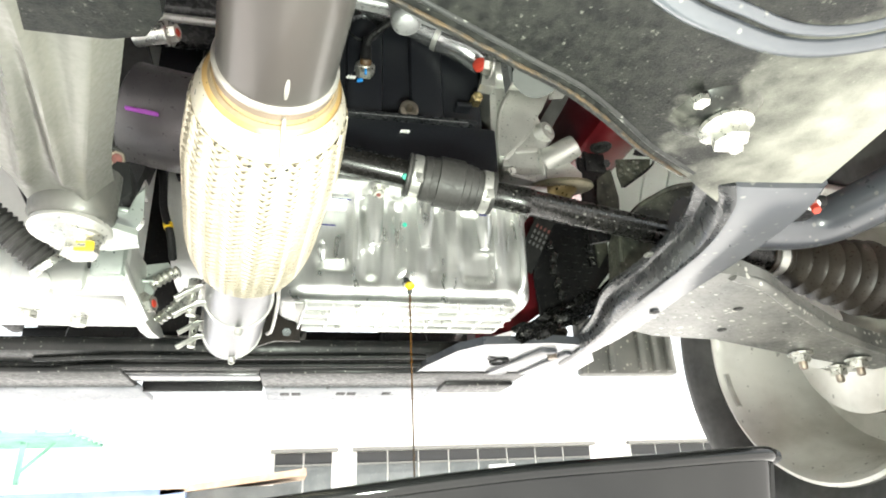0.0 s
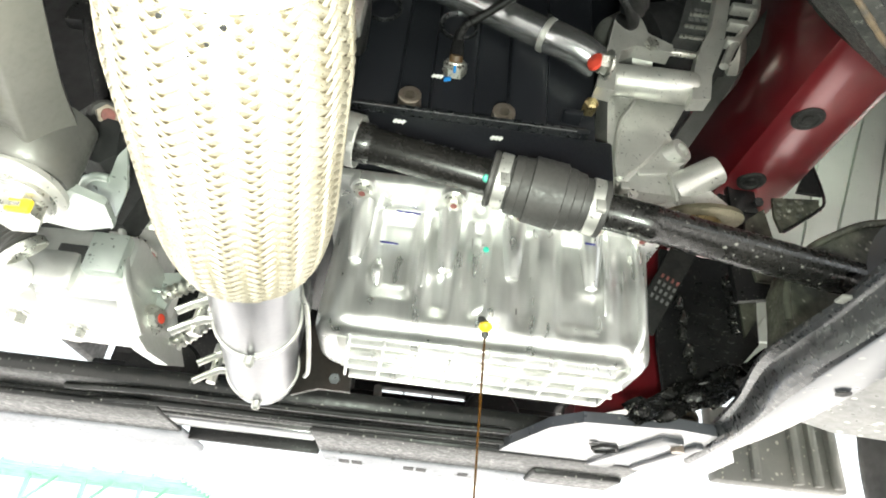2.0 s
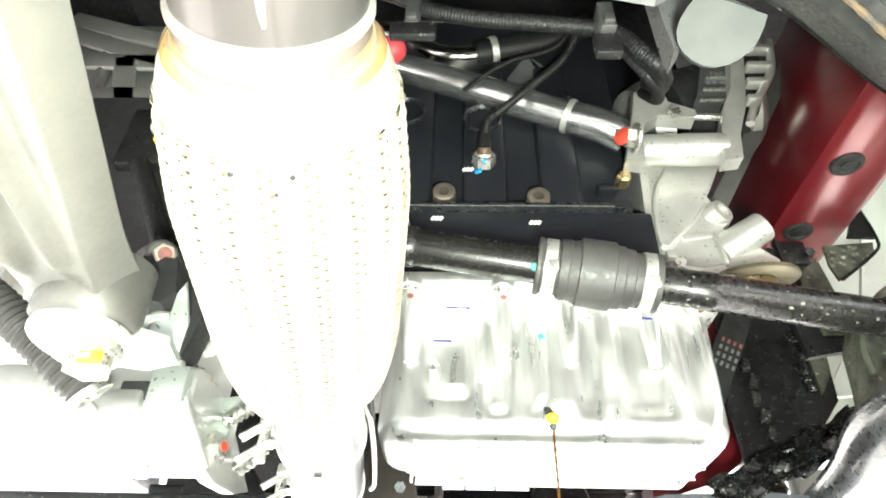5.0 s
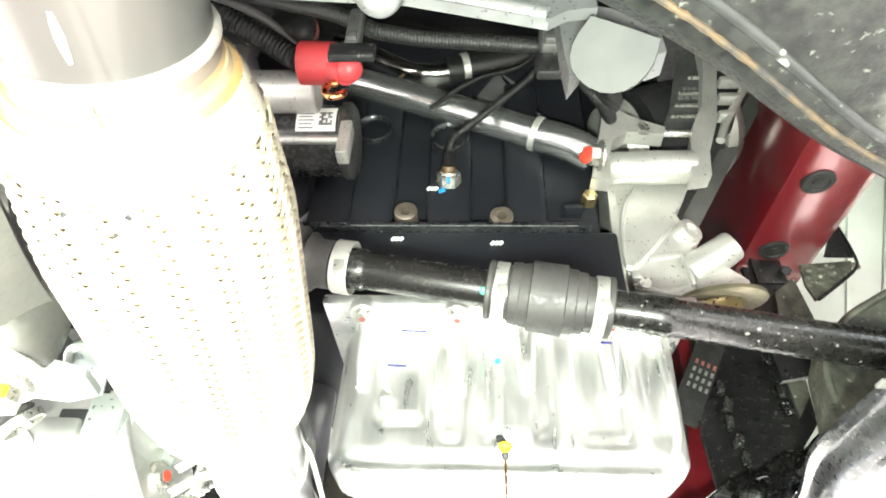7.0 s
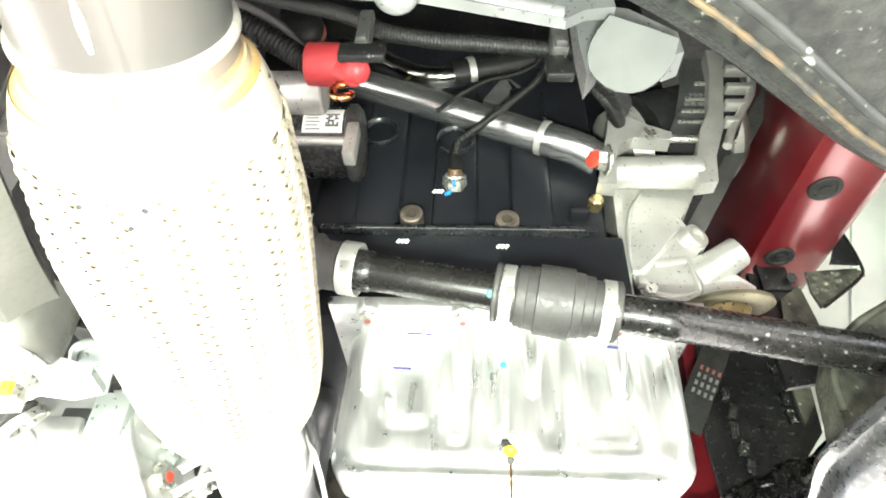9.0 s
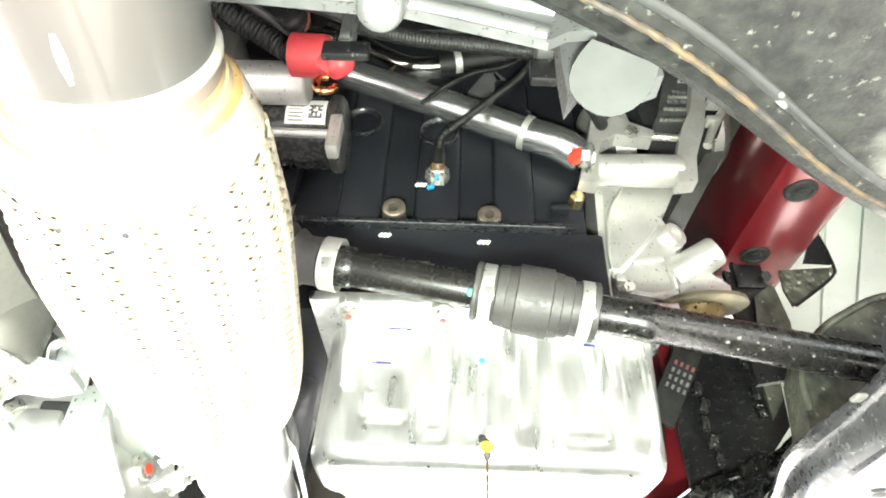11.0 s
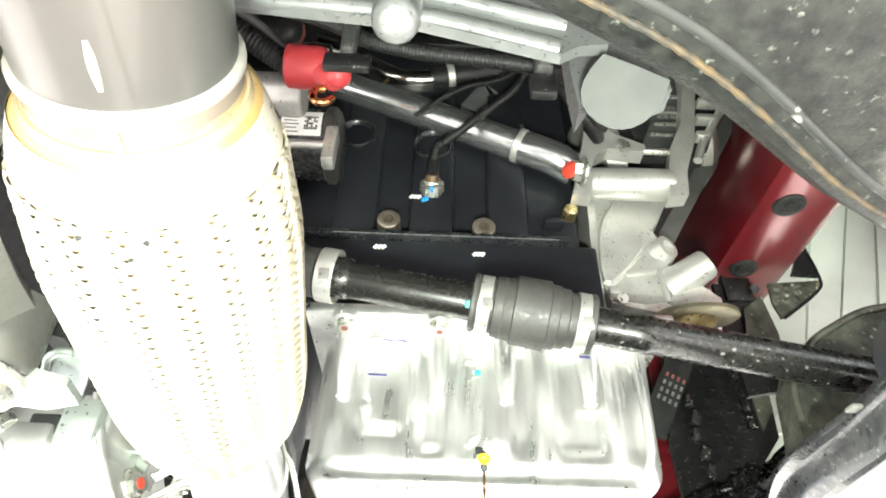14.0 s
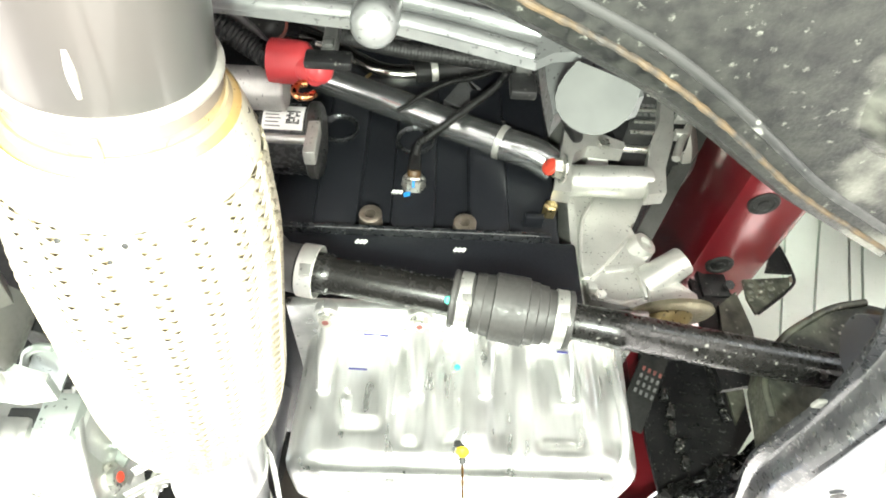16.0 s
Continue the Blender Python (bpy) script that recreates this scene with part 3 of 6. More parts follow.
part("drip_bead", lathe([(0, 0.001), (0.002, 0.0036), (0.005, 0.003), (0.007, 0.001)], (0.266, 0.6975, 1.8225), (0, 0, -1), 16), M_INK, pan, "dark oil bead")
oil_stream = part("oil_stream", tube([(0.266, 0.700, 1.826), (0.266, 0.698, 1.823), (0.266, 0.698, 1.817), (0.266, 0.698, 1.7), (0.266, 0.698, 1.472)], lambda t: 0.0035 * (1 - t) ** 8 + 0.0010, 12, 10), M_OIL)
tagged(oil_stream, "thin amber stream of oil draining from the pan", "oil")
drop = part("oil_drip", lathe([(0, 0.0005), (0.001, 0.0050), (0.004, 0.0062), (0.007, 0.0042), (0.009, 0.001)], (0.266, 0.6975, 1.8300), (0, -0.1, -1), 20), M_YELLOW)
tagged(drop, "yellow oil lip hanging at the drain hole", "oil")

# ---- bell housing and gearbox ----
gear = thing("gearbox", (-0.15, 0.75, 1.77), "pale cast aluminium gearbox housing", "gearbox")
part("housing", box((-0.46, 0.665, 1.812), (-0.04, 0.80, 2.35), 0.025), M_CAST, gear)
# dark block on the solid sump, standing for the shade of the hollow
part("opening_shade", box((-0.078, 0.6450, 1.816), (-0.054, 0.660, 1.832), 0.002), M_DARK, gear, "dark block for the shade of a square opening")
part("sump", box((-0.34, 0.648, 1.788), (-0.018, 0.762, 1.85), 0.010), M_CAST, gear)
part("bell_housing", lathe([(0, 0.14), (0.05, 0.15), (0.070, 0.158)], (-0.01, 0.84, 2.0), (1, 0, 0), 48), M_CAST, gear)
SLOPE = Matrix(((0, -0.44, 1, 0.7656), (1, 0, 0, 0), (0, 1, 0, 0), (0, 0, 0, 1)))     # upright, leaning, facing the side
part("flange", plate([(0.655, 1.95), (0.70, 1.96), (0.80, 1.95), (0.80, 1.79), (0.74, 1.772), (0.68, 1.764), (0.662, 1.768), (0.652, 1.790), (0.650, 1.86)], 0.011, SLOPE, 0.002), M_CAST, gear)
part("flange_edge", tube([(-0.0795, 0.651, 1.95), (-0.0505, 0.648, 1.88), (-0.029, 0.648, 1.832), (-0.013, 0.650, 1.795), (-0.0005, 0.660, 1.769)], 0.0030, 10, 6), M_CAST, gear)
for z, mk in ((1.898, None), (1.872, None), (1.846, None)):
    bolt("flange_bolt", (0.7656 - 0.44 * z + 0.0115, 0.672, z), (0.75, -0.66, 0.1), 0.0085, "", gear, M_ZINC, mk)
for z, y in ((1.850, 0.695), (1.797, 0.700)):
    bolt("flange_bolt", (0.7656 - 0.44 * z + 0.0115, y, z), (1, -0.35, 0.1), 0.0090, "", gear, M_ZINC, M_REDMARK)
part("sensor_plate", plate([(-0.040, 1.842), (-0.004, 1.848), (0.004, 1.838), (-0.012, 1.826), (-0.016, 1.806), (-0.030, 1.808), (-0.033, 1.828)], 0.004, Matrix.Translation((0.006, 0.712, 0)) @ XZ, 0.001), M_PALE, gear, "pale grey-green sensor plate")
for i in range(5):
    part("fin", beam((-0.42 + i * 0.085, 0.660, 2.30), (-0.36 + i * 0.085, 0.660, 1.90), 0.008, 0.02, 0.003), M_CAST, gear)
for z in (1.96, 2.06, 2.16):
    part("fin", beam((-0.45, 0.660, z + 0.03), (-0.06, 0.660, z - 0.03), 0.010, 0.022, 0.003), M_CAST2, gear)
for x, y in ((-0.12, 0.70), (-0.08, 0.72), (-0.17, 0.70)):
    bolt("drain_bolt", (x, y, 1.7895), (0, 0, -1), 0.009, "", gear, M_ZINC)
part("boss", lathe([(0, 0.02), (0.02, 0.017), (0.022, 0.010)], (-0.10, 0.66, 1.80), (0, -1, -0.2), 28), M_CAST, gear)
part("step", box((-0.12, 0.641, 1.792), (-0.056, 0.67, 1.825), 0.006), M_CAST, gear)

# ---- gearbox mounting arm behind the gearbox ----
arm = thing("torque_arm", (-0.02, 0.42, 1.80), "ribbed cast aluminium torque arm behind the gearbox", "torque arm")
def arm_casting():
    """A tapering casting: ribbed lower face, a broad flank on each side, a rounded end."""
    stations = curve_points([(0.10, -0.115, 0.110), (0.22, -0.098, 0.075), (0.31, -0.084, 0.0500), (0.40, -0.071, 0.0240), (0.440, -0.064, 0.0125), (0.463, -0.060, 0.0070), (0.490, -0.056, 0.0025), (0.506, -0.053, -0.0012), (0.517, -0.048, -0.008), (0.524, -0.040, -0.018)], 6)
    ribs = ((-0.003, 0.311, -0.042, 0.453, 0.0130), (0.010, 0.304, -0.016, 0.450, 0.0140))
    bm = bmesh.new()
    rows = []
    for y, xl, edge in stations:
        xr = edge - 0.0145
        row = [bm.verts.new((xl - 0.012, y - 0.004, 1.862))]
        fade = 1 - smooth_step(0.435, 0.475, y)
        for i in range(49):
            u = i / 48
            x = xl + (xr - xl) * u
            z = 1.8125 + 0.014 * (max(0.0, 1 - 2 * u) ** 9) - 0.0045 * smooth_step(0.80, 0.97, u) - 0.009 * smooth_step(0.445, 0.515, y)
            for x0, y0, x1, y1, h in ribs:
                c = x0 + (x1 - x0) * (y - y0) / (y1 - y0)
                z -= h * fade * math.exp(-((x - c) / 0.0055) ** 2)
            row.append(bm.verts.new((x, y, z)))
        for out, z in ((0.0010, 1.8090), (0.0120, 1.8250), (0.0140, 1.8285), (0.0125, 1.8320), (0.0020, 1.845), (-0.014, 1.862)):
            row.append(bm.verts.new((xr + out, y, z - (0.009 * smooth_step(0.445, 0.515, y) if z < 1.82 else 0.0))))
        rows.append(row)
    for p, q in zip(rows, rows[1:]):
        for i in range(len(p) - 1):
            bm.faces.new((p[i], p[i + 1], q[i + 1], q[i]))
        bm.faces.new((p[-1], p[0], q[0], q[-1]))
    bm.faces.new(rows[0])
    bm.faces.new(rows[-1][::-1])
    return bm


part("casting", arm_casting(), M_TORQUE, arm, smooth=50)
part("bush_housing", lathe([(0, 0.0270), (0.003, 0.0295), (0.018, 0.0300), (0.04, 0.030)], (-0.026, 0.500, 1.7985), (0.02, -0.10, 1), 44), surface("dark_bush_sleeve", (0.10, 0.098, 0.090), (0.075, 0.073, 0.068), 0.4, 0.45, 30, 300, 0.05), arm, "dark grey bush sleeve")
pivot = thing("pivot_bolt", (-0.024, 0.508, 1.79), "large zinc hexagon bolt with yellow paint under the torque arm", "bolt")
part("washer", lathe([(0, 0.026), (0.001, 0.0285), (0.0045, 0.0285), (0.006, 0.026), (0.0075, 0.022)], (-0.026, 0.503, 1.7955), (0, -0.1, -1), 44), M_CLAMP, pivot)
part("collar", lathe([(0, 0.021), (0.003, 0.0205), (0.005, 0.018)], (-0.023, 0.504, 1.788), (0, -0.1, -1), 36), M_ZINC, pivot)
part("head", hexagon((-0.018, 0.505, 1.785), (0.06, -0.12, -1), 0.0135, 0.011), M_ZINC, pivot)
part("paint_mark", box((-0.019, 0.4925, 1.7735), (-0.0055, 0.4965, 1.7815), 0.0015), M_YELLOW, pivot, "yellow paint")
mount = thing("mounting_bracket", (-0.05, 0.58, 1.80), "folded pale green-grey steel mounting bracket", "bracket")
part("plate", plate([(-0.030, 0.512), (0.002, 0.508), (0.016, 0.520), (0.012, 0.546), (-0.012, 0.556), (-0.040, 0.548)], 0.005, Matrix.Translation((0, 0, 1.7985)), 0.0015), M_PALE, mount)
part("wing", plate([(0.0184, 0.5126), (0.0123, 0.5428), (-0.0052, 0.5754), (-0.0106, 0.5631), (-0.0187, 0.5570), (-0.0282, 0.5640), (-0.0300, 0.5560), (-0.0181, 0.5480), (-0.0139, 0.5396), (-0.0056, 0.5347), (0.0024, 0.5355), (0.0110, 0.5200)], 0.0030, Matrix(((1, 0, 0, 0), (0, 1, 0.3714, 0), (0, -0.4, 0.9285, 2.042), (0, 0, 0, 1))), 0.0010), M_PALE, mount, "folded sheet wing")
part("rolled_edge", tube([(0.0024, 0.5355, 1.827), (-0.0056, 0.5347, 1.827), (-0.0139, 0.5396, 1.825), (-0.0181, 0.5480, 1.821), (-0.026, 0.553, 1.814), (-0.040, 0.550, 1.806)], 0.0028, 12, 6), M_PALE, mount)
shift = part("breather_hose", tube([(-0.19, 0.565, 1.885), (-0.15, 0.575, 1.860), (-0.115, 0.590, 1.834), (-0.080, 0.610, 1.807)], 0.0130, 20, 8, 0.0014, 0.0055), M_RUBBER)
tagged(shift, "short black corrugated rubber hose on the gearbox", "hose")
hclip = part("hose_clip", ring((-0.078, 0.611, 1.8055), (0.6, 0.45, -0.6), 0.0138, 0.007, 0.002), M_ZINC)
tagged(hclip, "small zinc hose clip with a screw", "clip")

gclip = thing("hose_spring_clip", (0.005, 0.70, 1.828), "fluted zinc spring clip beside the gearbox flange", "clip", "spring clips")
part("jaw", tube([(-0.010, 0.700, 1.819), (0.004, 0.698, 1.828), (0.016, 0.700, 1.836)], 0.0060, 14, 8, 0.0011, 0.0055), M_ZINC, gclip)
part("arm", tube([(-0.026, 0.700, 1.828), (-0.016, 0.696, 1.822), (-0.004, 0.697, 1.822)], 0.0026, 10, 6), M_PALE, gclip)
gclip = thing("hose_spring_clip", (0.003, 0.76, 1.81), "fluted zinc spring clip beside the gearbox flange", "clip", "spring clips")
part("jaw", tube([(-0.012, 0.760, 1.798), (0.004, 0.758, 1.812), (0.017, 0.760, 1.832)], 0.0095, 14, 8, 0.0012, 0.0055, flat=0.6), M_ZINC, gclip)
part("arm", tube([(-0.026, 0.760, 1.800), (-0.018, 0.757, 1.798), (-0.006, 0.758, 1.800)], 0.0028, 10, 6), M_ZINC, gclip)
gbolt = thing("gearbox_bolt", (-0.017, 0.536, 1.875), "red-brown marked bolt in a black rubber mount", "bolt")
gdir = V((0.6, -0.7, -0.35))
part("sleeve", lathe([(-0.035, 0.0115), (0.001, 0.0110), (0.003, 0.0090)], (-0.017, 0.536, 1.875), gdir, 24), M_RUBBER, gbolt)
part("head", hexagon(V((-0.017, 0.536, 1.875)) + gdir.normalized() * 0.003, gdir, 0.0072, 0.006), M_RUSTBOSS, gbolt)
part("paint_mark", lathe([(0, 0.0046), (0.0006, 0.0040)], V((-0.017, 0.536, 1.875)) + gdir.normalized() * 0.009, gdir, 16), M_REDDULL, gbolt, "faded red paint")
part("rubber_block", plate([(-0.026, 1.872), (-0.002, 1.868), (0.004, 1.842), (-0.004, 1.834), (-0.022, 1.838)], 0.030, Matrix.Translation((0, 0.560, 0)) @ XZ, 0.004), M_DARK, gbolt, "black rubber block")
lead2 = thing("sensor_cable", (0.0, 0.675, 1.90), "thin black cable with a yellow band beside the gearbox", "cable")
part("cable", tube([(-0.014, 0.67, 1.96), (-0.006, 0.668, 1.93), (-0.001, 0.668, 1.895), (0.008, 0.672, 1.866), (0.010, 0.69, 1.845)], 0.0042, 12, 8), M_SLEEVE, lead2)
part("band", lathe([(0, 0.0048), (0.006, 0.0048)], (0.0045, 0.670, 1.878), (0.25, 0.05, -0.95), 16), M_YELLOW, lead2, "yellow band")
fitb = bolt("starter_bolt", (-0.006, 0.603, 2.070), (1, -0.35, 0), 0.0095, "zinc starter bolt with a dab of red paint", mark=M_REDMARK)
part("shank", lathe([(0, 0.011), (0.035, 0.011)], (-0.041, 0.616, 2.072), (1, -0.35, 0), 24), M_ZINC, fitb)
# added sheet: shade of the void behind the torque arm as black colour
part("gap_shade", plate([(-0.22, 2.16), (-0.06, 2.16), (-0.025, 2.05), (-0.012, 1.95), (-0.034, 1.85), (-0.10, 1.845), (-0.16, 1.95), (-0.22, 2.05)], 0.03, Matrix.Translation((0, 0.668, 0)) @ XZ, 0.004), M_DARK, gear, "black sheet for the shaded gap and the black parts in it")
part("connector", box((-0.155, 0.626, 2.05), (-0.105, 0.650, 2.13), 0.005), M_PLASTIC, gear, "black plastic connector")
part("connector_ridge", tube([(-0.125, 0.628, 2.05), (-0.10, 0.63, 2.0), (-0.075, 0.632, 1.95)], 0.010, 12, 6), M_PLASTIC, gear)
part("stub", lathe([(0, 0.010), (0.03, 0.010)], (-0.120, 0.625, 2.10), (0.8, -0.2, -0.4), 20), M_ZINC, gear)
part("paint_tag", box((-0.112, 0.612, 2.068), (-0.103, 0.620, 2.090), 0.001), M_YELLOW, gear, "yellow tag")
for a, b in (((-0.31, 2.328), (-0.13, 2.262)), ((-0.30, 2.298), (-0.13, 2.225)), ((-0.26, 2.243), (-0.12, 2.236)), ((-0.23, 2.180), (-0.11, 2.182)), ((-0.215, 2.25), (-0.19, 2.165))):
    part("rib", beam((a[0], 0.652, a[1]), (b[0], 0.652, b[1]), 0.006, 0.026, 0.002), M_CAST2, gear)
for x, z in ((-0.041, 1.929), (-0.032, 1.881)):
    bolt("flange_bolt", (x, 0.676, z), (0.2, -1, -0.2), 0.0085, "", gear, M_ZINC)
pad = part("machined_pad", box((-0.052, 0.638, 1.808), (-0.024, 0.668, 1.842), 0.002), M_PALE, gear, "flat grey machined pad")
for x0, z0, x1, z1 in ((-0.40, 1.93, -0.22, 1.90), (-0.40, 2.02, -0.20, 2.0), (-0.23, 1.86, -0.21, 2.12), (-0.13, 1.90, -0.115, 2.2)):
    part("rib", beam((x0, 0.656, z0), (x1, 0.656, z1), 0.007, 0.02, 0.003), M_CAST2, gear)

# ---- drive shaft ----
SX = 0.178


def on_shaft(x):
    return V((x, 0.622, 1.947 - SX * (x - 0.152)))


sdir = (on_shaft(1) - on_shaft(0)).normalized()
shaft = thing("drive_shaft", on_shaft(0.30), "black drive shaft with a rubber damper and steel clamps", "drive shaft")


def on(name, x, profile, material, label="", seg=40):
    return part(name, lathe(profile, on_shaft(x), sdir, seg), material, shaft, label)


on("joint_housing", -0.034, [(0, 0.046), (0.004, 0.052), (0.060, 0.052), (0.068, 0.049), (0.076, 0.047)], surface("grey_steel_joint", (0.10, 0.095, 0.10), (0.14, 0.13, 0.135), 0.6, 0.4, 20, 200, 0.1), "dark grey steel joint housing")
part("paint_mark", beam(on_shaft(0.0) + V((-0.026, -0.0490, -0.022)), on_shaft(0.0) + V((0.004, -0.0480, -0.026)), 0.005, 0.003, 0.001), M_PURPLE, shaft, "purple paint stripe")
boot = [(0, 0.048), (0.005, 0.050)]
for i in range(6):
    r = 0.047 - 0.0042 * i
    boot += [(0.010 + i * 0.0095, r - 0.007), (0.0145 + i * 0.0095, r)]
boot += [(0.068, 0.021), (0.082, 0.021)]
on("inner_boot", 0.042, boot, M_RUBBER, "black ribbed rubber boot")
part("boot_clamp", ring(on_shaft(0.132), sdir, 0.0215, 0.015, 0.0016), M_CLAMP, shaft, "bright steel clamp")
part("clamp_ear", box(on_shaft(0.132) + V((-0.005, -0.023, -0.02)), on_shaft(0.132) + V((0.004, -0.017, -0.008)), 0.001), M_CLAMP, shaft)
on("collar", 0.136, [(0, 0.0175), (0.012, 0.0175), (0.016, 0.0155)], M_SHAFT)
on("tube", 0.140, [(0, 0.0158), (0.118, 0.0158)], surface("gloss_black_shaft", (0.010, 0.0095, 0.009), (0.015, 0.014, 0.013), 0.0, 0.26, 20, 200, 0.0, rough_var=0.03), "glossy black tube")
part("paint_mark", lathe([(0, 0.0035), (0.002, 0.0025)], on_shaft(0.248) + V((0, -0.0125, -0.0105)), (0, -0.8, -0.6), 14), M_TEAL, shaft, "green paint dot")
on("damper", 0.251, [(0, 0.0225), (0.001, 0.0245), (0.004, 0.0245), (0.005, 0.0225), (0.018, 0.0225), (0.019, 0.025), (0.026, 0.0258), (0.027, 0.0250), (0.034, 0.0262), (0.035, 0.0285), (0.062, 0.0288), (0.063, 0.0265), (0.070, 0.0262), (0.071, 0.0250), (0.078, 0.0246), (0.079, 0.0225), (0.094, 0.0225), (0.095, 0.0245), (0.099, 0.0245), (0.100, 0.0225)], M_RUBBER, "black rubber vibration damper", 56)
for x in (0.262, 0.3395):
    part("damper_clamp", ring(on_shaft(x), sdir, 0.0226, 0.010, 0.0016), M_CLAMP, shaft, "bright steel clamp")
    part("clamp_ear", box(on_shaft(x) + V((-0.004, -0.024, -0.018)), on_shaft(x) + V((0.004, -0.018, -0.008)), 0.001), M_CLAMP, shaft)
on("long_tube", 0.35, [(0, 0.0155), (0.03, 0.0155), (0.031, 0.0160), (0.045, 0.0160), (0.046, 0.0152), (0.40, 0.0152)], M_SHAFT, "dusty black tube")
boot = [(0, 0.0185), (0.020, 0.0185), (0.022, 0.022)]
for i in range(6):
    r = 0.028 + 0.0028 * i
    boot += [(0.026 + i * 0.019, r - 0.010), (0.031 + i * 0.019, r + 0.002), (0.0345 + i * 0.019, r + 0.0055), (0.0375 + i * 0.019, r + 0.002), (0.041 + i * 0.019, r - 0.008)]
boot += [(0.141, 0.045), (0.165, 0.045)]
on("outer_boot", 0.690, boot, M_DUSTRUBBER, "black ribbed rubber boot", 48)
part("boot_clamp", ring(on_shaft(0.701), sdir, 0.0190, 0.011, 0.0016), M_CLAMP, shaft, "bright steel clamp")

# ---- exhaust: tube, flexible braid, clamped joint ----
exhaust = thing("exhaust_pipe", (0.10, 0.5, 1.81), "stainless exhaust pipe with a braided flexible section", "exhaust")


def on_exhaust(y):
    """The middle of the pipe, y metres forward; behind the flexible part it runs on level."""
    if y < 0.528:
        return V((0.128 - 0.119 * (y - 0.2966), y, 1.810 - 0.066 * (y - 0.2966)))
    return V((0.1005 - 0.132 * (y - 0.528), y, 1.7947 + 0.004 * (y - 0.528)))


edir = (on_exhaust(0.5) - on_exhaust(0.3)).normalized()
FLEX0, FLEX1, FR = 0.314, 0.531, 0.0474


def flex_radius(y):
    k = min(1.0, max(0.0, (y - FLEX0) / 0.032))
    g = min(1.0, max(0.0, (y - FLEX0 - 0.02) / 0.055))
    j = min(1.0, max(0.0, (FLEX1 - y) / 0.050))
    front = 0.0345 + 0.0085 * math.sin(k * math.pi / 2) + (FR - 0.0430) * g * g * (3 - 2 * g)
    return min(front, 0.0415 + (FR - 0.0415) * math.sin(j * math.pi / 2) ** 0.75)


part("front_tube", tube([on_exhaust(-0.35), on_exhaust(-0.1), on_exhaust(0.1), on_exhaust(0.318)], 0.0312, 48, 8), M_HEAT, exhaust, "heat-stained stainless tube")
part("weld_ring", lathe([(0, 0.0312), (0.0006, 0.0325), (0.0018, 0.0333), (0.0034, 0.0333), (0.0048, 0.0324), (0.0055, 0.0312)], on_exhaust(0.3015), edir, 48, False), M_WELD, exhaust, "bright weld ring")
part("groove", lathe([(0, 0.0314), (0.002, 0.0317), (0.0045, 0.0322)], on_exhaust(0.3070), edir, 64, False), M_TAN, exhaust, "tan heat-stained groove")
part("collar", lathe([(0, 0.0322), (0.003, 0.0326), (0.0045, 0.0330)], on_exhaust(0.3112), edir, 64, False), M_STRAW, exhaust, "straw-coloured heat-tinted collar")
part("collar_step", lathe([(0, 0.0331), (0.0025, 0.0350), (0.0050, 0.0375)], on_exhaust(0.3148), edir, 64, False), M_STRAWPALE, exhaust, "pale straw shoulder of the sleeve")
ys = [FLEX0 + (FLEX1 - FLEX0) * i / 60 for i in range(61)]
part("inner_bellows", lathe([((on_exhaust(y) - on_exhaust(FLEX0)).length, flex_radius(y) - 0.0010) for y in ys], on_exhaust(FLEX0), edir, 64), M_UNDER, exhaust, "tan stainless bellows under the braid")
part("end_sleeve", lathe([((on_exhaust(y) - on_exhaust(FLEX0)).length, flex_radius(y) + 0.0010) for y in [FLEX0 + 0.0045 + 0.0010 * i for i in range(18)]], on_exhaust(FLEX0), edir, 64, False), M_SLEEVE_END, exhaust, "smooth cream end sleeve")
part("end_ring", lathe([(0, 0.0418), (0.0015, 0.0412), (0.003, 0.038), (0.004, 0.0326)], on_exhaust(0.530), edir, 64, False), M_BRAID, exhaust, "closed end of the braid")


def braid(turns, count):
    """Flat wire bundles wound both ways, each passing over two and under two of the others."""
    bm = bmesh.new()
    rot = axes(edir).to_3x3()
    steps = 200
    for way in (1, -1):
        for c in range(count):
            prev = None
            for k in range(steps + 1):
                s = k / steps
                y = FLEX0 + 0.0215 + (FLEX1 - FLEX0 - 0.022) * s
                cross = 2 * c + way * 2 * turns * s * count
                lift = 0.0009 * way * math.cos(math.pi / 2 * (cross - 0.5))
                mid = on_exhaust(y)
                row = []
                for side, up in ((-0.0775, -0.0005), (-0.036, 0.0004), (0.036, 0.0004), (0.0775, -0.0005)):
                    a = 2 * math.pi * (c / count + way * turns * s) + side
                    r = flex_radius(y) + 0.0009 + lift + up
                    row.append(bm.verts.new(mid + rot @ V((r * math.cos(a), r * math.sin(a), 0))))
                if prev:
                    for i in range(3):
                        bm.faces.new((prev[i], prev[i + 1], row[i + 1], row[i]))
                prev = row
    return bm


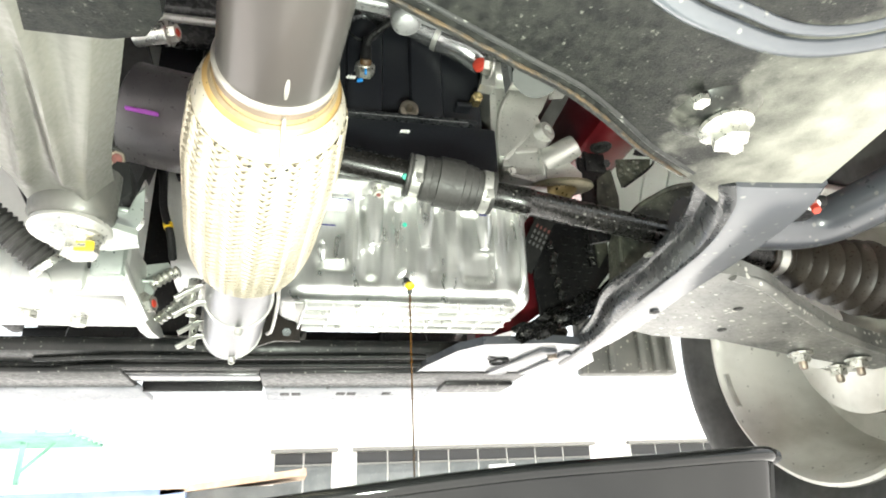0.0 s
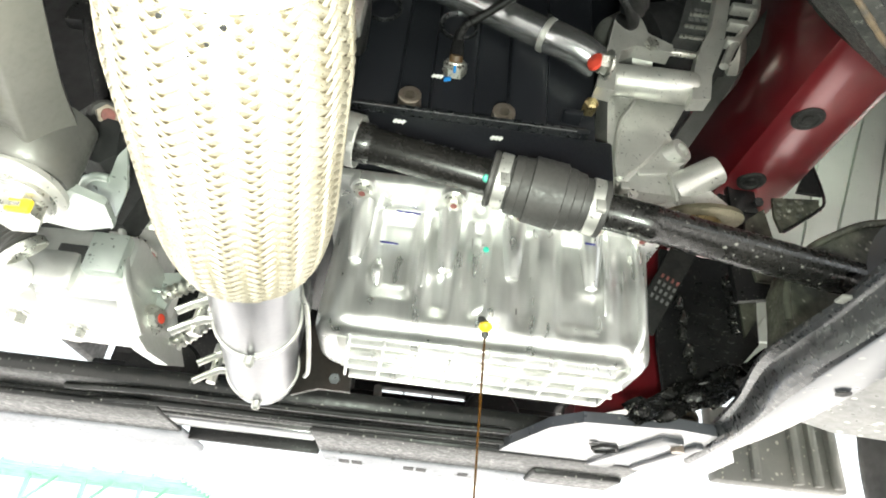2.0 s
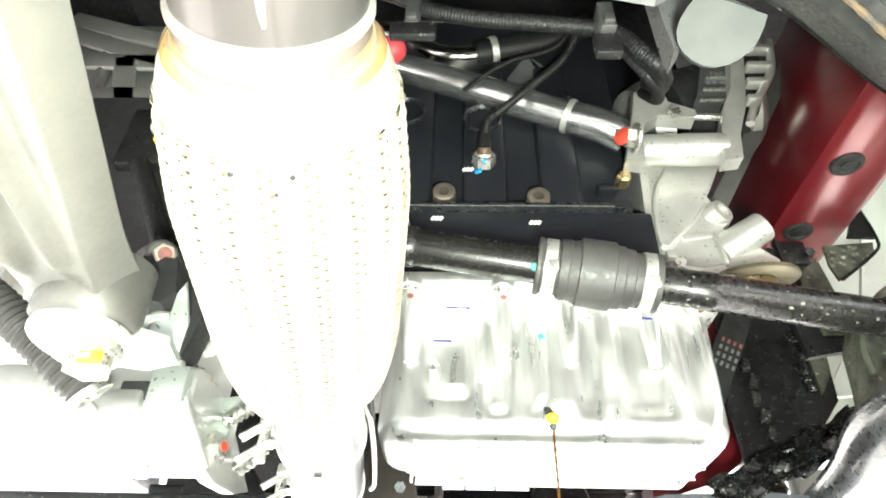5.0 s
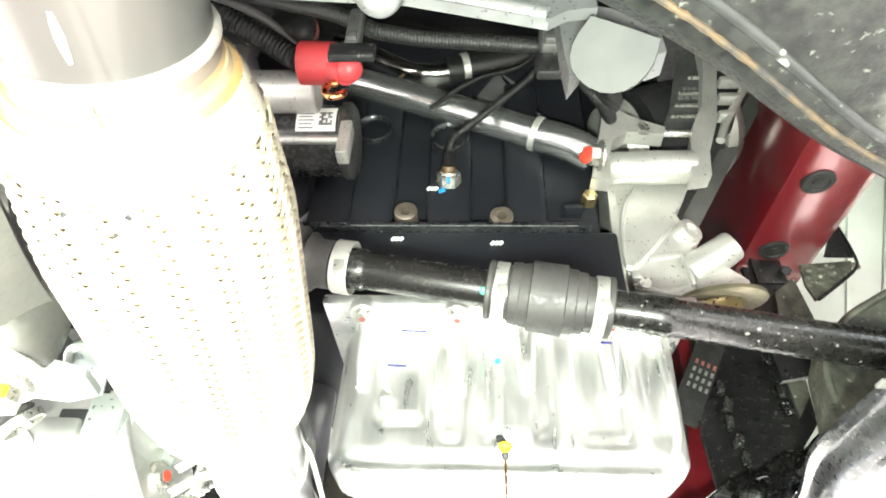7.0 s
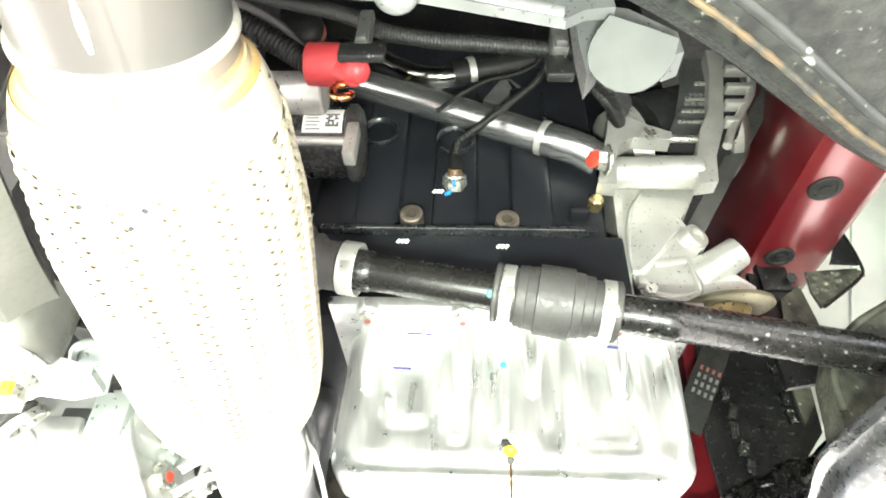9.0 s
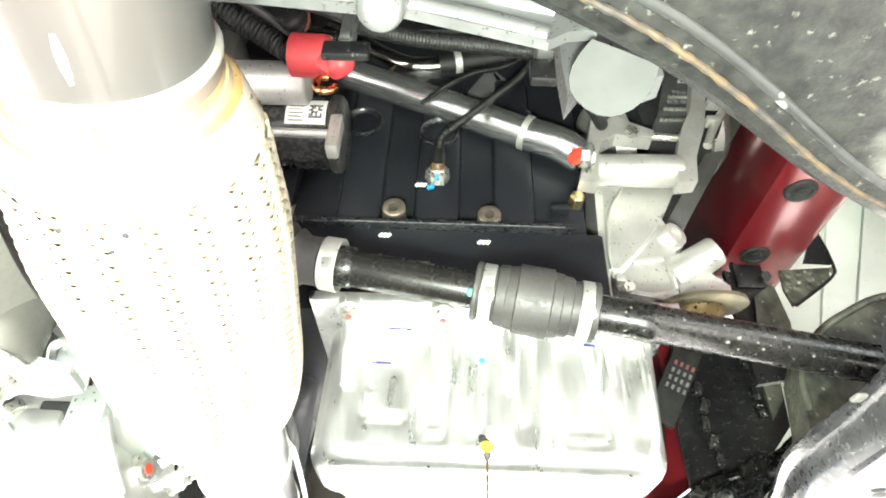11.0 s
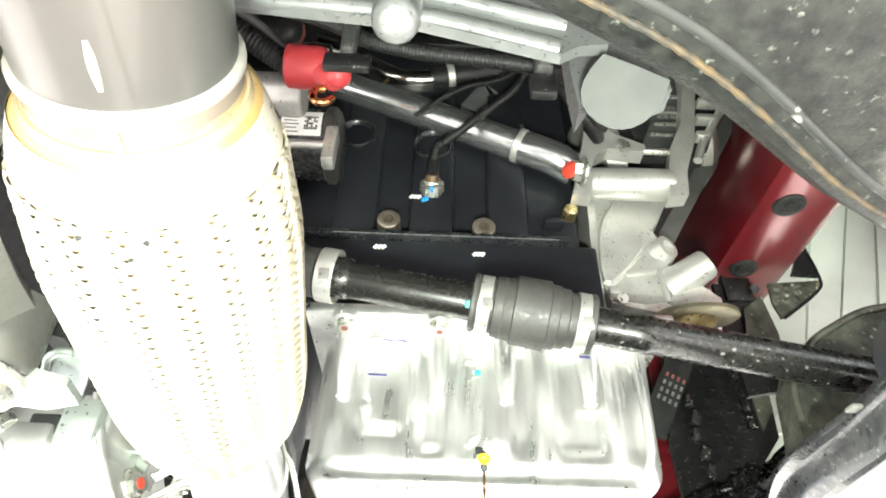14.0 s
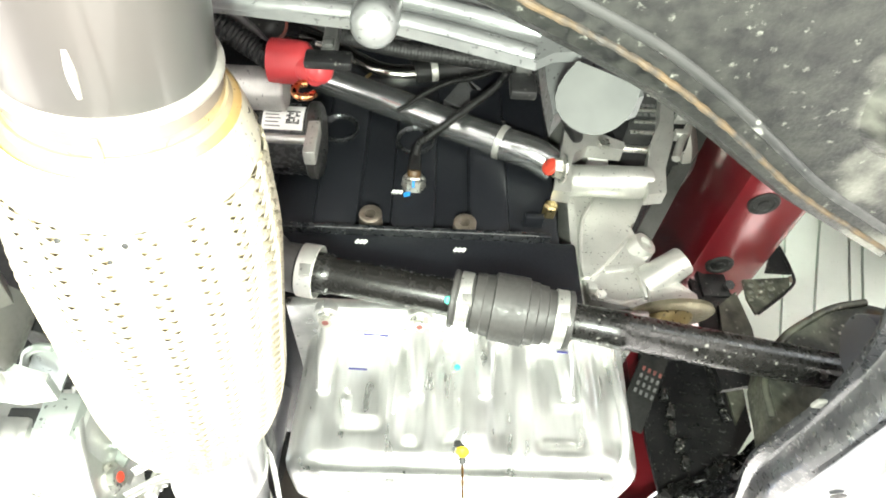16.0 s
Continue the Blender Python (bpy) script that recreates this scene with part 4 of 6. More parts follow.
part("braid", braid(0.86, 36), M_BRAID, exhaust, "cream woven stainless wire braid", 30)["kind"] = "stuff"
part("seam_weld", tube([(0.1345, 0.279, 1.7806), (0.1337, 0.286, 1.7800), (0.1330, 0.2935, 1.7794)], lambda t: 0.0007 + 0.0007 * math.sin(math.pi * t), 10, 5), M_WELD, exhaust, "bright seam weld")
part("seam_weld", tube([(0.1323, 0.3065, 1.7770), (0.1320, 0.3130, 1.7750), (0.1316, 0.3225, 1.7665), (0.1313, 0.330, 1.7635)], lambda t: 0.0010 + 0.0006 * math.sin(math.pi * t), 10, 5), M_WELD, exhaust, "bright seam weld")
# small black discs on the braid, the shade of open gaps as colour
for x, y, r in ((0.1145, 0.337, 0.0014), (0.134, 0.338, 0.0015), (0.128, 0.344, 0.0008), (0.121, 0.349, 0.0007), (0.117, 0.356, 0.0007)):
    c = on_exhaust(y)
    z = c.z - math.sqrt(max(1e-6, (flex_radius(y) + 0.0016) ** 2 - (x - c.x) ** 2))
    part("weave_gap_shade", lathe([(0, r), (0.0008, r * 0.7)], (x, y, z), (0, 0, -1), 10), M_DARK, exhaust, "dark disc for a shaded gap in the weave")
end = on_exhaust(0.80)
part("rear_tube", tube([on_exhaust(0.525), on_exhaust(0.60), on_exhaust(0.70), end, end + V((-0.010, 0.045, 0.02)), end + V((-0.014, 0.062, 0.07)), end + V((-0.014, 0.065, 0.16))], 0.0322, 48, 6), M_STEEL, exhaust, "brushed stainless tube")
for y in (0.655, 0.785):
    c, d = on_exhaust(y), (on_exhaust(0.8) - on_exhaust(0.6)).normalized()
    clampset = thing("band_clamp", c, "pale zinc band clamp with folded ends round the exhaust tube", "clamp")
    part("band", ring(c, d + V((0, 0, 0.10)), 0.0324, 0.0055, 0.0020, 48), M_CLAMP, clampset)
    for k in (0, 1):
        b0 = c + V((-0.027, -0.002, -0.014 + 0.017 * k))
        part("folded_end", tube([b0 + V((0.004, 0, 0.002)), b0 + V((-0.008, -0.001, 0.004)), b0 + V((-0.020, -0.003, -0.002)), b0 + V((-0.032, -0.004, -0.010))], lambda t: 0.0046 + 0.0012 * t, 14, 6, flat=0.5), M_CLAMP, clampset)
        part("pressed_rib", tube([b0 + V((-0.002, -0.004, 0.005)), b0 + V((-0.012, -0.005, 0.004)), b0 + V((-0.026, -0.006, -0.005))], 0.0016, 8, 5), M_CLAMP, clampset)
    part("pin", lathe([(0, 0.0045), (0.028, 0.0045), (0.030, 0.0065), (0.038, 0.0065)], c + V((-0.044, 0.0, -0.022)), (0.02, 0.1, 1), 16), M_ZINC, clampset)
    part("upright_tab", beam(c + V((-0.032, -0.004, -0.004)), c + V((-0.030, -0.004, 0.022)), 0.011, 0.003, 0.001), M_CLAMP, clampset)
    part("lug", lathe([(0, 0.004), (0.006, 0.004), (0.008, 0.002)], c + V((0.002, 0.0, -0.034)), (0, 0, -1), 14), M_CLAMP, clampset)
stay = thing("exhaust_stay", (0.118, 0.70, 1.79), "thin bright wire stay beside the exhaust tube", "bracket")
part("wire", tube([(0.119, 0.600, 1.806), (0.1225, 0.640, 1.798), (0.1190, 0.70, 1.793), (0.1125, 0.765, 1.790), (0.1065, 0.790, 1.792)], 0.0021, 8, 6), M_CLAMP, stay)
part("strap", beam((0.126, 0.560, 1.812), (0.1225, 0.650, 1.803), 0.003, 0.012, 0.001), M_DARK, stay, "dark side strap")
hang = thing("exhaust_hanger", (0.12, 0.85, 1.85), "brown stained steel hanger plate beside the exhaust", "bracket")
part("plate", plate([(0.085, 1.790), (0.112, 1.800), (0.146, 1.800), (0.142, 1.84), (0.118, 1.885), (0.095, 1.88)], 0.006, Matrix.Translation((0, 0.86, 0)) @ XZ, 0.002), surface("stained_steel", (0.012, 0.009, 0.007), (0.026, 0.018, 0.014), 0.3, 0.5, 30, 200, 0.2), hang)
part("nut", hexagon((0.128, 0.853, 1.812), (0, -1, -0.3), 0.006, 0.006), M_COREPLUG, hang)

# ---- upper aluminium bar with bush cup ----
bar = thing("steering_gear_bar", (0.15, 0.34, 1.88), "bright cast aluminium bar with a bush cup", "bracket")
part("beam", plate([(-0.06, 1.952), (0.10, 1.945), (0.20, 1.935), (0.262, 1.917), (0.288, 1.897), (0.288, 1.874), (0.276, 1.872), (0.268, 1.866), (0.21, 1.885), (0.167, 1.890), (0.142, 1.893), (-0.06, 1.907)], 0.005, Matrix.Translation((0, 0.3425, 0)) @ XZ, 0.002, 3), M_BAR, bar)
part("lower_ridge", tube([(-0.06, 0.339, 1.911), (0.142, 0.338, 1.8965), (0.21, 0.338, 1.8890), (0.268, 0.339, 1.8705)], 0.0042, 12, 6), M_BAR, bar)
part("upper_ridge", tube([(-0.06, 0.337, 1.928), (0.142, 0.336, 1.912), (0.21, 0.336, 1.903), (0.272, 0.338, 1.886)], 0.0040, 12, 6), M_BAR, bar)
part("stub", lathe([(0, 0.0050), (0.0012, 0.0078), (0.0035, 0.0094), (0.006, 0.0098), (0.024, 0.0100), (0.04, 0.0105)], (0.2015, 0.327, 1.866), (0.0, 0.25, 1), 36), M_BAR, bar)
CUP = Matrix(((0.961, -0.041, -0.273, 0.299), (-0.202, -0.778, -0.595, 0.3593), (-0.188, 0.627, -0.756, 1.8697), (0, 0, 0, 1)))
part("bush_cup", plate([(-0.0084, 0.0159), (0.0044, 0.0110), (0.0171, 0.0056), (0.0162, 0.0010), (0.0147, -0.0034), (0.0120, -0.0074), (0.0085, -0.0106), (0.0042, -0.0128), (0.0, -0.0135), (-0.0050, -0.0128), (-0.0096, -0.0105), (-0.0134, -0.0072), (-0.0158, -0.0034), (-0.0166, 0.0015), (-0.0155, 0.0060), (-0.0130, 0.0105)], 0.024, CUP, 0.0030, 4), M_CUP, bar, "cup with a flat top and round lower edge")
part("cup_neck", plate([(0.276, 1.872), (0.277, 1.852), (0.283, 1.862), (0.289, 1.878), (0.311, 1.864), (0.318, 1.868), (0.318, 1.882), (0.300, 1.900), (0.276, 1.905)], 0.012, Matrix.Translation((0, 0.366, 0)) @ XZ, 0.004, 3), M_BAR, bar)

# ---- front subframe ----
sub = thing("subframe", (0.45, 0.45, 1.79), "dusty black pressed steel subframe with rusty seam", "subframe")
EDGE = [(0.13, 0.212), (0.20, 0.246), (0.249, 0.2695), (0.274, 0.281), (0.292, 0.291), (0.317, 0.308), (0.353, 0.335), (0.378, 0.350), (0.405, 0.366)]
LIP = [(0.13, 0.238), (0.20, 0.273), (0.253, 0.300), (0.280, 0.3135), (0.300, 0.3245), (0.320, 0.3365), (0.358, 0.3625), (0.385, 0.378), (0.415, 0.394)]
OUT = [(0.545, 0.46), (0.515, 0.36), (0.50, 0.29), (0.52, 0.22), (0.60, 0.16), (0.75, 0.10), (0.75, -0.4), (-0.20, -0.4), (-0.20, 0.0), (0.05, 0.06)]
edge_line = [(p.x, p.y) for p in curve_points([(x, y, 0) for x, y in EDGE], 5)]
lip_line = [(p.x, p.y) for p in curve_points([(x, y, 0) for x, y in LIP], 5)]
part("lower_plate", plate(edge_line + OUT, 0.004, Matrix.Translation((0, 0, 1.797)), 0.0012), M_DIRTY, sub)
part("upper_plate", plate([(x + 0.012, y - 0.012) for x, y in edge_line] + OUT, 0.010, Matrix.Translation((0, 0, 1.8012)), 0.003), M_DIRTY, sub)


def turned_lip():
    """The flange that turns up from the edge of the plate."""
    bm = bmesh.new()
    rows = []
    for (ax, ay), (bx, by) in zip(edge_line, lip_line):
        row = []
        for u, z in ((0.0, 1.7985), (0.25, 1.8000), (0.55, 1.812), (0.90, 1.838), (1.0, 1.845), (1.04, 1.844), (0.98, 1.852), (0.80, 1.846), (0.45, 1.820), (0.0, 1.8035)):
            row.append(bm.verts.new((ax + (bx - ax) * u, ay + (by - ay) * u, z)))
        rows.append(row)
    k = len(rows[0])
    for p, q in zip(rows, rows[1:]):
        for n in range(k):
            bm.faces.new((p[n], p[(n + 1) % k], q[(n + 1) % k], q[n]))
    bm.faces.new(rows[0])
    bm.faces.new(rows[-1][::-1])
    return bm


part("turned_lip", turned_lip(), M_DIRTY, sub, "black turned-up flange")
part("left_plate", plate([(-0.30, 0.284), (0.05, 0.288), (0.068, 0.283), (0.078, 0.268), (0.080, 0.20), (0.060, 0.05), (-0.30, 0.05)], 0.020, Matrix.Translation((0, 0, 1.800)), 0.005, 3), M_DIRTY, sub)
part("seam", tube([(x, y, 1.7968 + 0.0003 * math.sin(x * 900)) for x, y in edge_line], lambda t: 0.0011 + 0.0002 * math.sin(310 * t), 8, 2), M_RUST, sub, "rusty weld seam")
part("ridge", tube([(x + 0.0042, y - 0.0050, 1.7970) for x, y in EDGE], 0.0017, 12, 6, flat=0.6), M_RAILSPOT, sub, "rolled ridge")
# swages in the paler gloss paint, their grazing sheen partly in the colour
part("swage", tube([(0.25, 0.185, 1.797), (0.304, 0.215, 1.797), (0.339, 0.226, 1.797), (0.374, 0.233, 1.797), (0.405, 0.229, 1.797), (0.435, 0.212, 1.797), (0.47, 0.17, 1.797)], 0.006, 14, 8, flat=0.8), M_ARM, sub, "round pressed swage")
part("swage", tube([(0.27, 0.18, 1.797), (0.31, 0.205, 1.797), (0.345, 0.215, 1.797), (0.374, 0.221, 1.797), (0.402, 0.217, 1.797), (0.425, 0.202, 1.797), (0.455, 0.165, 1.797)], 0.0035, 14, 8, flat=0.8), M_ARM, sub, "round pressed swage")
part("boss", lathe([(0, 0.027), (0.002, 0.025), (0.006, 0.020), (0.0075, 0.0)], (0.379, 0.292, 1.798), (0, 0, -1), 36, False), M_DIRTY, sub)
nut = bolt("subframe_bolt", (0.385, 0.294, 1.790), (0.05, -0.1, -1), 0.0110, "large bright zinc bolt with locking lugs in the subframe")
part("lug", hexagon((0.357, 0.276, 1.793), (0.05, -0.1, -1), 0.0050, 0.004), M_ZINC, nut)
part("lug", hexagon((0.4095, 0.3175, 1.793), (0.05, -0.1, -1), 0.0046, 0.004), M_ZINC, nut)


def pressed_member(left, fold, right):
    """A pressed member: raised lip and trough wall down to the fold, then the broad lower face."""
    l, f, r = curve_points(left, 10), curve_points(fold, 10), curve_points(right, 10)
    lip = [(0.0, 1.0, 0.003), (-0.06, 0.97, 0.001), (-0.02, 0.93, 0.0), (0.10, 0.90, 0.0), (0.32, 0.84, 0.0), (0.40, 0.76, 0.0), (0.46, 0.52, 0.0), (0.55, 0.24, 0.0), (0.74, 0.06, 0.0), (1.0, 0.0, 0.0), (1.0, 0.3, 0.006), (0.5, 1.0, 0.004)]
    face = [(0.0, 0.0, 0.0), (0.05, 0.0, -0.001), (0.45, 0.0, -0.0015), (0.93, 0.0, -0.001), (1.0, 0.0, 0.003), (1.0, 0.0, 0.024), (0.0, 0.0, 0.024)]
    # one pressing in two paints: trough darkened for shade, face paled for sheen
    for name, shape, pair, mat, label in (("side_flange", lip, (l, f), M_TROUGH, "spattered black flange and trough, shade in its darker paint"), ("side_arm", face, (f, r), M_ARM, "glossy black lower face, sheen in its paler paint")):
        bm = bmesh.new()
        rows = [[bm.verts.new((a.x + (b.x - a.x) * u, a.y + (b.y - a.y) * u, (b.z + (a.z - b.z) * w if name == "side_flange" else a.z + (b.z - a.z) * u) + dz)) for u, w, dz in shape] for a, b in zip(*pair)]
        k = len(shape)
        for p, q in zip(rows, rows[1:]):
            for n in range(k):
                bm.faces.new((p[n], p[(n + 1) % k], q[(n + 1) % k], q[n]))
        bm.faces.new(rows[0])
        bm.faces.new(rows[-1][::-1])
        part(name, bm, mat, sub, label, 32)


pressed_member([(0.424, 0.382, 1.808), (0.446, 0.410, 1.816), (0.474, 0.475, 1.818), (0.489, 0.554, 1.818), (0.490, 0.618, 1.818), (0.495, 0.676, 1.818), (0.525, 0.773, 1.816), (0.545, 0.885, 1.812), (0.556, 0.98, 1.806)],
               [(0.448, 0.368, 1.794), (0.466, 0.398, 1.790), (0.486, 0.465, 1.787), (0.497, 0.550, 1.787), (0.504, 0.610, 1.787), (0.514, 0.672, 1.787), (0.534, 0.770, 1.789), (0.552, 0.875, 1.793), (0.564, 0.98, 1.796)],
               [(0.520, 0.360, 1.794), (0.530, 0.395, 1.790), (0.537, 0.470, 1.787), (0.540, 0.560, 1.785), (0.545, 0.620, 1.785), (0.553, 0.680, 1.785), (0.5615, 0.770, 1.787), (0.568, 0.885, 1.792), (0.576, 0.99, 1.796)])
part("weld_patch", box((0.479, 0.542, 1.8125), (0.486, 0.552, 1.8155), 0.0012), M_PLASTIC2, sub, "pale patch of sealer")
part("tower", plate([(0.510, 1.815), (0.516, 1.850), (0.520, 1.885), (0.530, 1.906), (0.546, 1.922), (0.580, 1.945), (0.608, 1.959), (0.640, 1.966), (0.680, 1.955), (0.680, 1.815)], 0.03, Matrix.Translation((0, 0.69, 0)) @ XZ, 0.006, 3), M_TOWER, sub, "dusty brown-black tower bracket")
part("tower_edge", tube([(0.517, 0.658, 1.850), (0.521, 0.657, 1.885), (0.546, 0.657, 1.921), (0.580, 0.657, 1.944), (0.608, 0.657, 1.958), (0.640, 0.657, 1.965)], 0.0035, 10, 6), M_TOWER, sub)
part("rust_patch", lathe([(0, 0.008), (0.0006, 0.005)], (0.645, 0.6590, 1.952), (0, -1, 0), 9), M_RUST, sub, "rusty corner")
part("front_bracket", plate([(0.335, 1.06), (0.345, 1.0), (0.372, 0.90), (0.40, 0.862), (0.50, 0.848), (0.56, 0.86), (0.615, 0.96), (0.62, 1.05), (0.50, 1.06)], 0.012, Matrix.Translation((0, 0, 1.800)), 0.004), M_ARM, sub, "glossy front bracket")
part("fold", beam((0.508, 0.885, 1.7985), (0.470, 1.05, 1.7985), 0.030, 0.008, 0.003), M_ARM, sub)
part("fold", beam((0.545, 0.90, 1.7985), (0.520, 1.05, 1.7985), 0.012, 0.007, 0.003), M_ARM, sub)
part("bracket_bolt", hexagon((0.520, 0.905, 1.799), (0, 0, -1), 0.008, 0.009), M_RUSTBOSS, sub, "dull bracket bolt")
part("pressed_hexagon", joined(*[beam((0.455 + 0.016 * math.cos(a), 0.965 + 0.020 * math.sin(a), 1.7985), (0.455 + 0.016 * math.cos(a + 1.047), 0.965 + 0.020 * math.sin(a + 1.047), 1.7985), 0.003, 0.004, 0.0006) for a in (1.047 * k for k in range(6))]), M_DARK, sub, "dark six-sided pressing")
part("rubber_bush", lathe([(0, 0.020), (0.012, 0.022), (0.016, 0.018)], (0.548, 0.955, 1.852), (0, -0.3, -1), 28), M_RUST, sub, "rusty rubber bush")
# black discs on the solid plate stand for the shade in the slots
for x, y in ((0.435, 0.944), (0.545, 0.93), (0.535, 0.637)):
    part("slot", lathe([(0, 0.0065), (0.0006, 0.0065)], (x, y, 1.7984 if y > 0.8 else 1.7828), (0, 0, -1), 6), M_DARK, sub, "dark patch for a shaded slot")

# ---- right lower control arm, wheel ----
carm = thing("control_arm", (0.65, 0.65, 1.79), "dusty black pressed steel lower control arm", "control arm")
TILTED = Matrix.Translation((0.56, 0, 1.787)) @ pose(0, 0, 0, 0, 9.6, 0) @ Matrix.Translation((-0.56, 0, 0))
part("pressing", plate([(0.53, 0.53), (0.565, 0.524), (0.605, 0.536), (0.65, 0.562), (0.70, 0.588), (0.76, 0.615), (0.88, 0.64), (0.92, 0.70), (0.86, 0.706), (0.775, 0.708), (0.66, 0.706), (0.59, 0.735), (0.55, 0.73)], 0.018, TILTED, 0.005, 3), M_CARM, carm)
part("lip", tube([TILTED @ V(p) for p in ((0.56, 0.53, 0.002), (0.605, 0.540, 0.002), (0.65, 0.566, 0.002), (0.70, 0.592, 0.002), (0.76, 0.619, 0.002), (0.87, 0.645, 0.002))], 0.006, 12, 6), M_CARM, carm)
# drain holes are black discs, their shade put into the colour
for x, y in ((0.644, 0.670), (0.617, 0.601)):
    part("hole", lathe([(0, 0.0055), (0.0008, 0.0055)], TILTED @ V((x, y, 0)), (0, 0, -1), 20), M_DARK, carm, "dark disc for a shaded drain hole")
for x, y in ((0.770, 0.693), (0.843, 0.715), (0.837, 0.675)):
    p = TILTED @ V((x, y, -0.001))
    bolt("ball_joint_bolt", p, (0, 0, -1), 0.0105, "zinc nut on the ball joint under the control arm", None, group="ball joint bolts")
    s = part("ball_joint_stud", lathe([(0, 0.005), (0.008, 0.005), (0.010, 0.0035)], p + V((0, 0, -0.011)), (0, 0, -1), 18), M_RUSTBOSS)
    tagged(s, "rusty threaded stud end of the ball joint", "stud")
link = thing("stabiliser_bar", (0.66, 0.48, 1.85), "thick glossy black suspension bar with a steel clamp", "suspension")
part("bar", tube([(0.54, 0.565, 1.865), (0.60, 0.562, 1.86), (0.655, 0.555, 1.857), (0.692, 0.535, 1.857), (0.71, 0.49, 1.86), (0.735, 0.40, 1.87), (0.76, 0.30, 1.88)], 0.025, 24, 10), M_ARM, link)
part("end_nut", hexagon((0.632, 0.482, 1.846), (-0.3, -0.4, -0.8), 0.0042, 0.008), M_REDMARK, link, "small red marked nut")
part("washer", lathe([(0, 0.0065), (0.002, 0.0065)], (0.634, 0.485, 1.850), (-0.3, -0.4, -0.8), 24), M_ZINC, link)
part("bracket", beam((0.634, 0.485, 1.853), (0.66, 0.552, 1.862), 0.030, 0.012, 0.003), M_PLASTIC, link)
WX, WY, WZ = 0.812, 0.728, 1.79
wheel = thing("front_wheel", (WX + 0.09, WY, WZ), "front wheel seen from inside with silver rim and black tyre", "wheel")
part("tyre", lathe([(0.012, 0.197), (0.0, 0.205), (-0.012, 0.225), (-0.016, 0.25), (-0.008, 0.272), (0.006, 0.284), (0.03, 0.289), (0.16, 0.289), (0.18, 0.284), (0.19, 0.25), (0.17, 0.197)], (WX, WY, WZ), (1, 0, 0), 96, False), M_TYRE, wheel, "black rubber tyre")
rim = part("rim", lathe([(0.010, 0.200), (0.0, 0.199), (-0.002, 0.194), (0.002, 0.188), (0.014, 0.184), (0.03, 0.178), (0.06, 0.165), (0.12, 0.158), (0.135, 0.15), (0.14, 0.06), (0.14, 0.0)], (WX, WY, WZ), (1, 0, 0), 96, False), M_RIM, wheel, "silver painted rim with brake dust")
part("balance_weight", tube([V((WX + 0.006, WY + 0.184 * math.cos(a), WZ + 0.184 * math.sin(a))) for a in (-0.42, -0.36, -0.30, -0.24, -0.18, -0.12)], 0.005, 8, 3, flat=0.6), M_CLAMP, rim, "grey balance weight")
part("hub", lathe([(0, 0.05), (0.05, 0.055), (0.06, 0.11), (0.075, 0.11)], (WX + 0.02, WY, WZ), (1, 0, 0), 48), M_RIM, wheel, "grey hub and brake disc")

# ---- front cross member and radiator ----
cross = thing("cross_member", (0.1, 1.05, 1.80), "dusty black front cross member", "cross member")
part("rear_rail", box((-0.60, 0.975, 1.812), (0.42, 1.07, 1.836), 0.010), M_RAILSPOT, cross)
part("rear_lip", box((-0.60, 1.045, 1.803), (0.36, 1.062, 1.816), 0.004), M_RAILSPOT, cross)
part("lower_panel", box((-0.60, 1.04, 1.797), (-0.115, 1.165, 1.808), 0.005), M_RAILSPOT, cross)
part("lower_lip", box((-0.60, 1.158, 1.793), (-0.112, 1.29, 1.806), 0.006), M_LIP, cross, "pale lower lip")
part("lower_panel", box((0.085, 1.05, 1.797), (0.535, 1.175, 1.808), 0.005), M_RAILSPOT, cross)
part("lower_lip", box((0.088, 1.168, 1.793), (0.40, 1.30, 1.806), 0.006), M_LIP, cross, "pale lower lip")
part("step_block", box((0.40, 1.12, 1.790), (0.53, 1.20, 1.806), 0.005), M_RAILSPOT, cross)
part("gap_shelf", box((-0.115, 1.085, 1.800), (0.085, 1.13, 1.812), 0.004), M_ARM, cross, "glossy shelf in the gap")
part("gap_lip", box((-0.115, 1.06, 1.800), (0.085, 1.072, 1.808), 0.003), M_RAILSPOT, cross)
part("gap_rear", box((-0.115, 1.19, 1.795), (0.085, 1.20, 1.83), 0.003), M_PLASTIC, cross)
for y0, z0 in ((0.985, 1.8085), (1.03, 1.8055)):
    part("ridge", tube([(-0.22, y0 + 0.02, z0), (-0.10, y0, z0), (0.10, y0 + 0.004, z0 + 0.001), (0.34, y0 - 0.006, z0 + 0.001)], 0.004, 10, 6), M_RAILSPOT, cross, "dusty pressed ridge")
# slots laid on as black strips in place of their shade
for x in (0.115, 0.135, 0.215, 0.235, 0.30):
    part("slot", box((x, 1.20, 1.7922), (x + 0.016, 1.225, 1.7935), 0), M_DARK, cross, "dark patch for a shaded slot")
rad = thing("radiator", (0.1, 1.45, 1.9), "black radiator and fan shroud behind the cross member", "radiator")
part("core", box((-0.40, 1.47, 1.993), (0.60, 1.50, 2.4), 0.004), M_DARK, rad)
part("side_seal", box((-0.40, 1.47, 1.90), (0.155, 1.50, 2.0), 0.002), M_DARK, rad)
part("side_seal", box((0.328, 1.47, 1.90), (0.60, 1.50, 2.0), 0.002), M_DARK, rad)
part("fin_strip", box((-0.31, 1.392, 1.943), (0.13, 1.396, 1.9465), 0), M_ZINC, rad, "thin bright fin edge")
part("drain_cock", tube([(0.150, 1.40, 1.97), (0.150, 1.39, 1.945), (0.135, 1.385, 1.935)], 0.008, 10, 5), M_PLASTIC2, rad)
